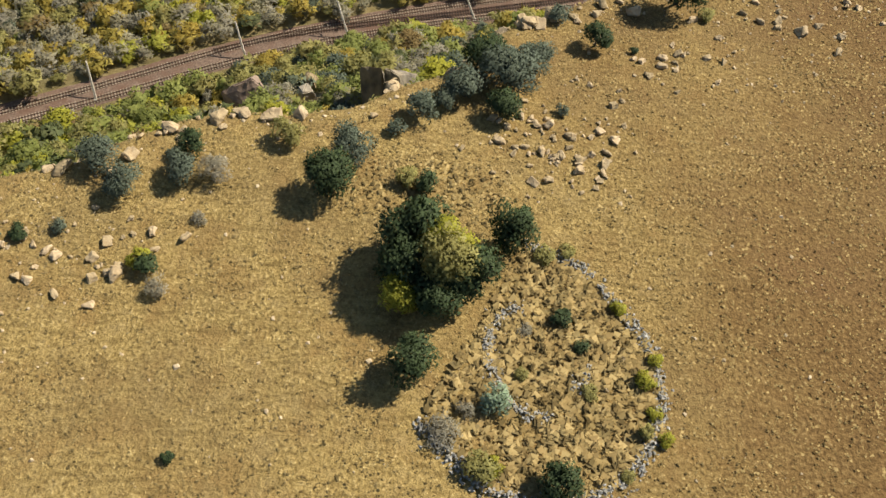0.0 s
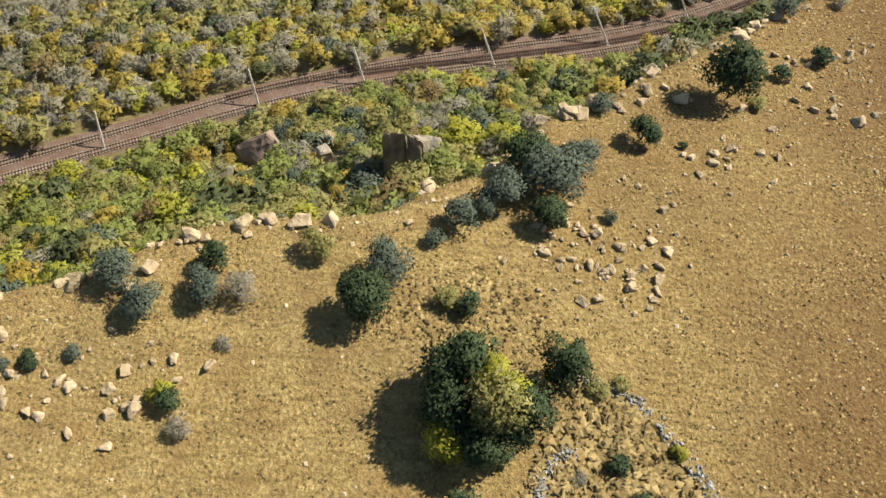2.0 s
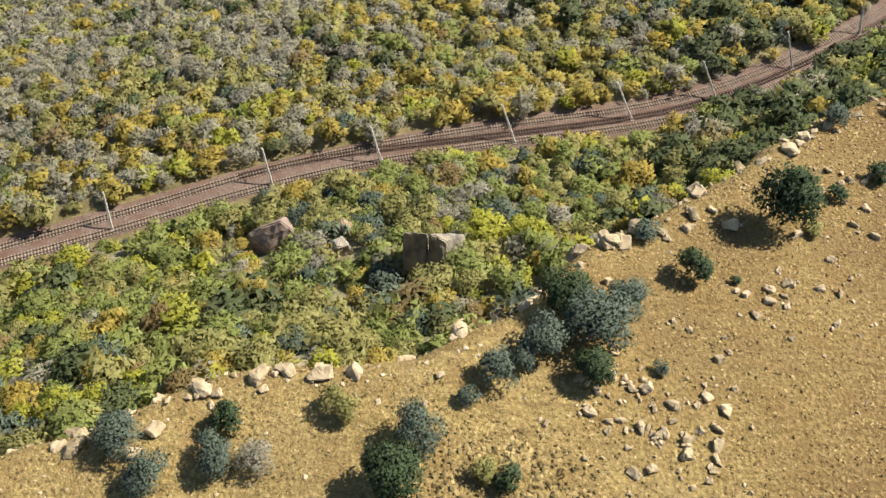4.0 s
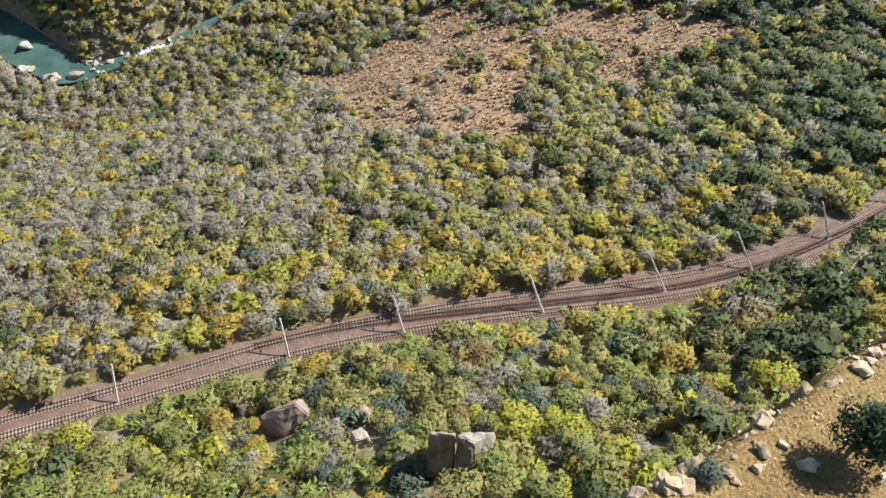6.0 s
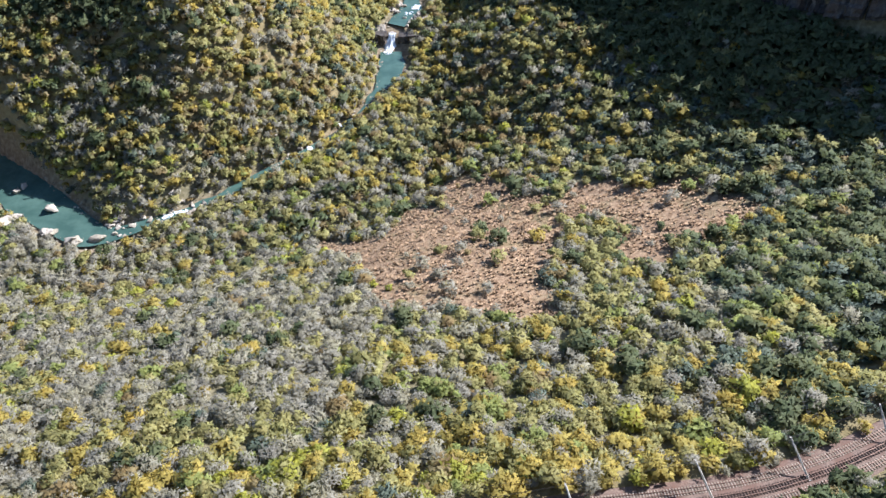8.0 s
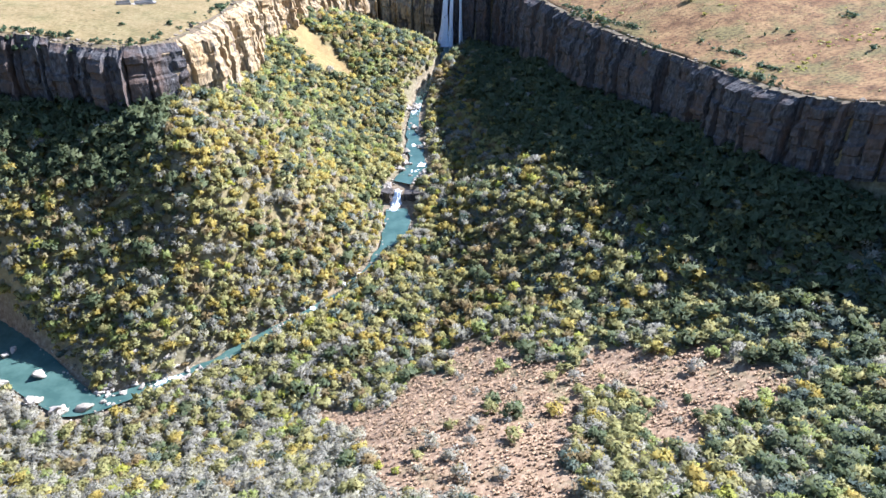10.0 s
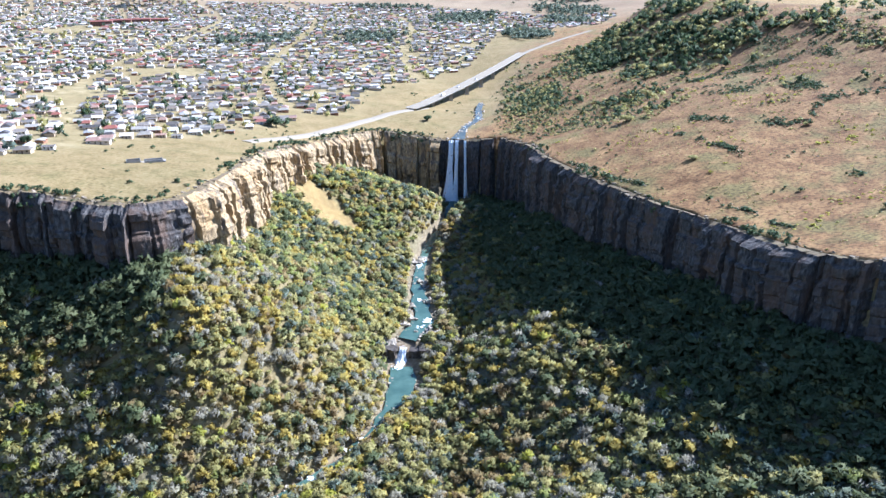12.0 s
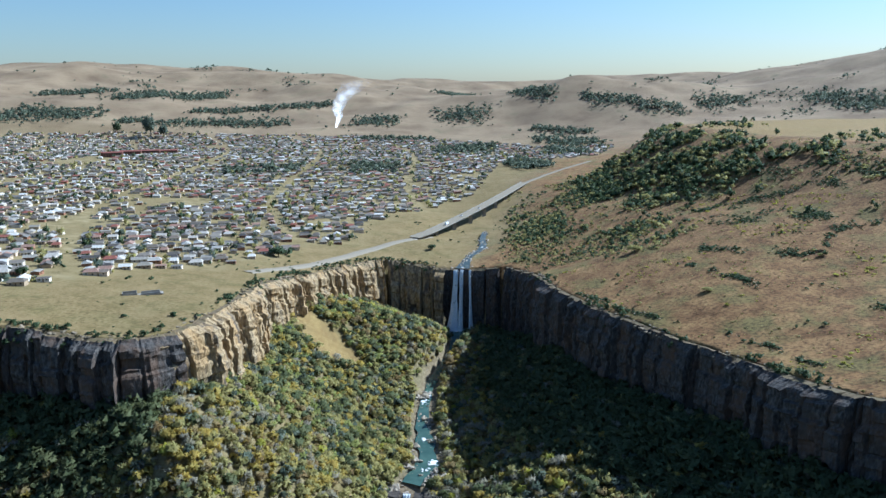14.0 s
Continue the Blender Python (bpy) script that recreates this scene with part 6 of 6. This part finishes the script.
def build_ledge():
    """The dark sill over which the small cascade drops."""
    for n, (a, b, w) in enumerate(((-107, 549, 9), (-101, 549, 6), (-85, 551, 8), (-78, 550, 8), (-70, 549, 8), (-64, 551, 7))):
        bm = bmesh.new()
        box(bm, 0, 0, -3, w, 7, 11.5 + 0.7 * math.sin(n * 2.3))
        bmesh.ops.subdivide_edges(bm, edges=list(bm.edges), cuts=4, use_grid_fill=True)
        for v in bm.verts:
            v.co += Vector((noise.noise(v.co * 0.4 + Vector((n, 0, 0))), noise.noise(v.co * 0.4 + Vector((0, n, 0))), 0.5 * noise.noise(v.co * 0.3 + Vector((0, 0, n))))) * 1.3
        me = bpy.data.meshes.new("rock_sill")
        bm.to_mesh(me)
        bm.free()
        me.materials.append(DARK_ROCK)
        ob = new("rock_sill", me)
        ob.matrix_world = pose(a, b + 1.5, 12.6, 0, 0, n * 7 - 15)
        tagged(ob, "dark wet rock sill beside the cascade", "rock", "rocks of the sill")


build_ledge()


def foam(name, x, y, z, w, d, label, seed, turn=0.0):
    """Broken white water: a low uneven patch."""
    rng = np.random.RandomState(seed)
    side = 30
    u, v = np.meshgrid(np.linspace(-1, 1, side), np.linspace(-1, 1, side))
    h = 0.12 + 0.35 * rng.rand(*u.shape) * (1 - np.maximum(abs(u), abs(v)))
    c, s = math.cos(turn), math.sin(turn)
    px, py = u * w / 2, v * d / 2
    verts = np.stack([x + px * c - py * s, y + px * s + py * c, z + h], 2).reshape(-1, 3)
    faces = grid_faces(side, side)
    mid = verts[faces].mean(1)
    r = np.hypot(u.ravel(), v.ravel())[faces].mean(1)
    keep = r + rough(mid[:, 0], mid[:, 1], 1.7, seed) * 0.5 + rough(mid[:, 0], mid[:, 1], 0.6, seed + 1) * 0.45 < 0.6
    tagged(new(name, mesh_of(name, verts, faces[keep], FOAM, True)), label, "white water", kind="structure")


for n, (a, b, z, w, d, turn) in enumerate(((-95, 540, 13.3, 10, 9, 0), (-80, 592, 22.2, 8, 10, 0.3), (-84, 582, 21.9, 7, 7, 0), (-95, 700, 26.1, 7, 22, 0), (-97, 688, 25.8, 5, 12, 0.2), (-105, 459, 10.6, 6, 12, 0.8), (-112, 449, 10.0, 4, 10, 0.8),
                                           (-186, 364, 6.3, 5, 12, -1.0), (-192, 361, 6.1, 5, 9, -1.0), (-84, 788, 28.1, 6, 14, 0.6), (-80, 866, 29.2, 16, 9, 0), (-127, 425, 8.8, 4, 8, 0.7), (-90, 625, 23.3, 4, 7, 0))):
    foam("foam_patch", a, b, z, w, d, "broken white water between the rocks", 200 + n, turn)


def build_upper_river():
    line = [(-77, 879, 91.45, 9), (-75, 900, 91.9, 6), (-72, 935, 93.4, 3), (-56, 975, 94.4, 4), (-60, 1030, 94.6, 4), (-58, 1080, 95, 3)]
    p, s = even(line, 2.0)
    way = np.gradient(p[:, :2], axis=0)
    way /= np.hypot(*way.T)[:, None]
    out = np.stack([way[:, 1], -way[:, 0]], 1)
    across = np.linspace(-1, 1, 7)
    xy = p[:, None, :2] + out[:, None] * (across[None, :, None] * p[:, 3][:, None, None])
    z = np.maximum(height(p[:, 0], p[:, 1]), np.maximum(height(p[:, 0] + out[:, 0] * p[:, 3], p[:, 1] + out[:, 1] * p[:, 3]), height(p[:, 0] - out[:, 0] * p[:, 3], p[:, 1] - out[:, 1] * p[:, 3]))) + 0.2
    z[:3] = np.minimum(z[:3], 91.9)
    z = np.maximum.accumulate(z)
    me = mesh_of("river_above_falls", np.concatenate([xy, (z[:, None] + 0 * across[None])[..., None]], 2).reshape(-1, 3), grid_faces(len(s), 7), CALM_WATER, True)
    tagged(new("river_above_falls", me), "shallow river running to the lip of the falls", "river", kind="structure")
    rng = np.random.RandomState(95)
    k = rng.randint(0, len(s), 160)
    off = rng.uniform(-1.6, 1.6, 160) * p[k, 3]
    x, y = p[k, 0] + out[k, 0] * off, p[k, 1] + out[k, 1] * off
    scatter_rocks("upper_river_stones", "pale stones in the shallow river", x, y, np.maximum(height(x, y), z[k] - 0.2), 1.0 + 3.0 * rng.rand(160) ** 2, PALE, 96)
    for n in range(3):
        i = 5 + n * 23
        if i < len(s):
            foam("foam_patch", p[i, 0], p[i, 1], z[i] + 0.05, 3.5, 5, "white water above the falls", 230 + n)


build_upper_river()


def build_ruin():
    ruin = tagged(new("ruined_building"), "roofless grey concrete ruin on the open grass", "ruin")
    ruin.matrix_world = pose(-274, 588, float(height(-274, 588)), 0, 0, 28)
    for name, x, y, w, d, h in (("wall", -8, -2.5, 9, 0.4, 2.2), ("wall", -8, 2.5, 9, 0.4, 2.6), ("wall", -12.4, 0, 0.4, 5, 2.4), ("wall", -3.6, 0, 0.4, 5, 1.8), ("wall", 5, -2.5, 12, 0.4, 1.2), ("wall", 5, 2.5, 12, 0.4, 1.5), ("slab", 0, 0, 26, 6, 0.25), ("wall", 11, 0, 0.4, 5, 1.0)):
        bm = bmesh.new()
        box(bm, x, y, -0.4, w, d, h + 0.4)
        part(name, bm, CONCRETE, ruin)


build_ruin()


def build_smoke():
    """A leaning column of pale smoke over a grass fire: three lumpy shells inside one another."""
    m, tree_, shader = fresh("pale_smoke", 1.0, 0.0)
    shader.inputs["Base Color"].default_value = (0.93, 0.93, 0.93, 1)
    clear = node(tree_, "BsdfTransparent")
    mixer = node(tree_, "MixShader")
    wisps, rise = noise_of(tree_, 24.0, 5.0), node(tree_, "SeparateXYZ")
    place = node(tree_, "TexCoord")
    tree_.links.new(place.outputs["Generated"], rise.inputs[0])
    thin = ramp(tree_, rise.outputs[2], [(0.0, (0.75, 0.75, 0.75)), (0.35, (0.42, 0.42, 0.42)), (1.0, (0.0, 0.0, 0.0))])
    tree_.links.new(blend(tree_, ramp(tree_, wisps, [(0.36, (0, 0, 0)), (0.62, (1, 1, 1))]), thin, 1.0, "MULTIPLY"), mixer.inputs[0])
    tree_.links.new(clear.outputs[0], mixer.inputs[1])
    glow = node(tree_, "BsdfTranslucent", Color=(0.95, 0.95, 0.95, 1))
    both = node(tree_, "MixShader", Fac=0.95)
    tree_.links.new(shader.outputs[0], both.inputs[1])
    tree_.links.new(glow.outputs[0], both.inputs[2])
    tree_.links.new(both.outputs[0], mixer.inputs[2])
    tree_.links.new(mixer.outputs[0], tree_.nodes["Material Output"].inputs[0])
    bm = bmesh.new()
    base = Vector((-592, 2608, float(height(-592, 2608))))
    for shell in (1.0, 0.66, 0.36):
        rings = []
        for k in range(26):
            v = k / 25
            mid = base + Vector((78 * v * v + 6 * math.sin(v * 9), 0, 2 + 155 * v))
            wide = shell * (3 + 46 * v ** 1.2) * (1.0 if k < 25 else 0.2)
            rings.append([bm.verts.new(mid + Vector((math.cos(a) * wide, math.sin(a) * wide * 0.6, 0)) * (1 + 0.45 * noise.noise((math.cos(a) + 3 * shell, math.sin(a), v * 7)))) for a in (6.2832 * j / 24 for j in range(24))])
        for low, high in zip(rings, rings[1:]):
            for j in range(24):
                bm.faces.new((low[j], low[(j + 1) % 24], high[(j + 1) % 24], high[j]))
    me = bpy.data.meshes.new("smoke_plume")
    bm.to_mesh(me)
    bm.free()
    me.materials.append(m)
    for f in me.polygons:
        f.use_smooth = True
    ob = tagged(new("smoke_plume", me), "thin white smoke rising from a grass fire", "smoke", kind="stuff")
    ob.visible_shadow = False


build_smoke()


# ---------------------------------------------------------------- tall dry grass of the valley clearing
def build_clearing_grass():
    rng = np.random.RandomState(98)
    x, y = rng.uniform(-105, 100, 24000), rng.uniform(240, 385, 24000)
    keep = rng.rand(24000) < clearing(x, y) * (0.35 + 0.5 * ease(-0.2, 0.5, rough(x, y, 7, 99)))
    x, y = x[keep], y[keep]
    z, quads, lit = height(x, y), [], []
    size = 0.35 + 0.55 * rng.rand(len(x))
    for blade in range(2):
        a = rng.uniform(0, 6.28, len(x))
        dx, dy = np.cos(a) * size, np.sin(a) * size
        tx, ty = x - np.sin(a) * size * 0.6, y + np.cos(a) * size * 0.6
        quads.append(np.stack([np.stack([x - dx * 0.5, y - dy * 0.5, z - 0.05], 1), np.stack([x + dx * 0.5, y + dy * 0.5, z - 0.05], 1),
                               np.stack([tx + dx * 0.9, ty + dy * 0.9, z + size * 1.3], 1), np.stack([tx - dx * 0.7, ty - dy * 0.7, z + size * 1.1], 1)], 1))
        lit.append(np.repeat(np.stack([np.sin(a) * -0.4, np.cos(a) * 0.4, 0 * a + 0.9], 1)[:, None], 4, 1))
    tagged(new("clearing_grass", quads_mesh("clearing_grass", np.concatenate(quads), PINK_HAY, np.concatenate(lit))), "tall brown dry grass in the valley clearing", "grass", kind="stuff")


PINK_HAY = surface("brown_dry_grass", (0.27, 0.175, 0.10), (0.43, 0.30, 0.18), 5.0, island=0.35, through=0.3)
build_clearing_grass()


# ---------------------------------------------------------------- broken rock and bushes along the rims
def build_rim():
    rng = np.random.RandomState(111)
    p, s = even(RIM[2:29], 0.9)
    way = np.gradient(p, axis=0)
    way /= np.hypot(*way.T)[:, None]
    out = np.stack([way[:, 1], -way[:, 0]], 1)
    off = rng.uniform(-5, 3.5, len(s))
    x, y = p[:, 0] + out[:, 0] * off, p[:, 1] + out[:, 1] * off
    lip = np.hypot(x + 77, y - 884) > 16
    keep = (rng.rand(len(s)) < 0.25 + 0.7 * ease(-0.3, 0.4, rough(x, y, 22, 112))) & lip
    back = height(p[:, 0] - out[:, 0] * 4, p[:, 1] - out[:, 1] * 4)
    z = np.where(off > 0, back - 0.9 - off * 0.5, back)
    scatter_rocks("rim_rocks", "weathered rocks along the cliff edge", x[keep], y[keep], z[keep], 0.8 + 3.0 * rng.rand(keep.sum()) ** 2, RIM_ROCK, 113)
    # bushes that cling to the edge and to ledges of the wall
    off, low = rng.uniform(-9, 6, len(s)), np.zeros(len(s))
    x, y = p[:, 0] + out[:, 0] * off, p[:, 1] + out[:, 1] * off
    keep = (rng.rand(len(s)) < 0.8 * ease(-0.2, 0.3, rough(x, y, 30, 114)) * np.where(x < -40, 1.0, 0.5)) & (np.hypot(x + 77, y - 884) > 16)
    z = np.where(off > 0.5, back - 1.5 - off * 1.5, height(x, y) - 0.3)
    r, made = 1.0 + 2.6 * rng.rand(len(s)) ** 1.6, []
    for v in range(4):
        some = np.flatnonzero(keep)[v::4]
        proto, lit = leaf_cloud(60, 0.24, 6, 700 + v, 1.0, 0.8)
        made.append(planted(proto, lit, x[some], y[some], z[some], r[some], rng.uniform(0.7, 1.1, len(some)), rng))
    me = quads_mesh("rim_bushes", np.concatenate([m[0] for m in made]), GREEN, np.concatenate([m[1] for m in made]))
    tagged(new("rim_bushes", me), "dark bushes clinging to the cliff edge", "bushes", kind="stuff")


RIM_ROCK = surface("weathered_rim_rock", (0.096, 0.075, 0.051), (0.252, 0.201, 0.132), 1.5, bump=0.15, island=0.3)
build_rim()


# ---------------------------------------------------------------- the last range, painted blue with haze
def build_range():
    x = np.linspace(-5200, 5200, 200)
    top = 400 + 62 * np.exp(-((x - 700) / 650) ** 2) + 26 * np.exp(-((x + 1400) / 700) ** 2) + rough(x, x * 0, 420, 121) * 9 + rough(x, x * 0, 130, 122) * 4
    rows = [np.stack([x, 6600 + 0 * x, 0 * x - 100], 1), np.stack([x, 6900 + 0 * x, top - 60], 1), np.stack([x, 7000 + 0 * x, top], 1), np.stack([x, 7400 + 0 * x, 0 * x - 100], 1)]
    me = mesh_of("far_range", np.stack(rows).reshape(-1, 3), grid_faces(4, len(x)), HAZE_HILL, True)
    tagged(new("far_range", me), "mountain range on the horizon, tinted pale blue for haze", "mountains", kind="structure")


# The pale blue is distance haze put into the base colour.
HAZE_HILL = surface("far_haze_tinted_slopes", (0.40, 0.40, 0.46), (0.48, 0.47, 0.53), 300.0)
build_range()
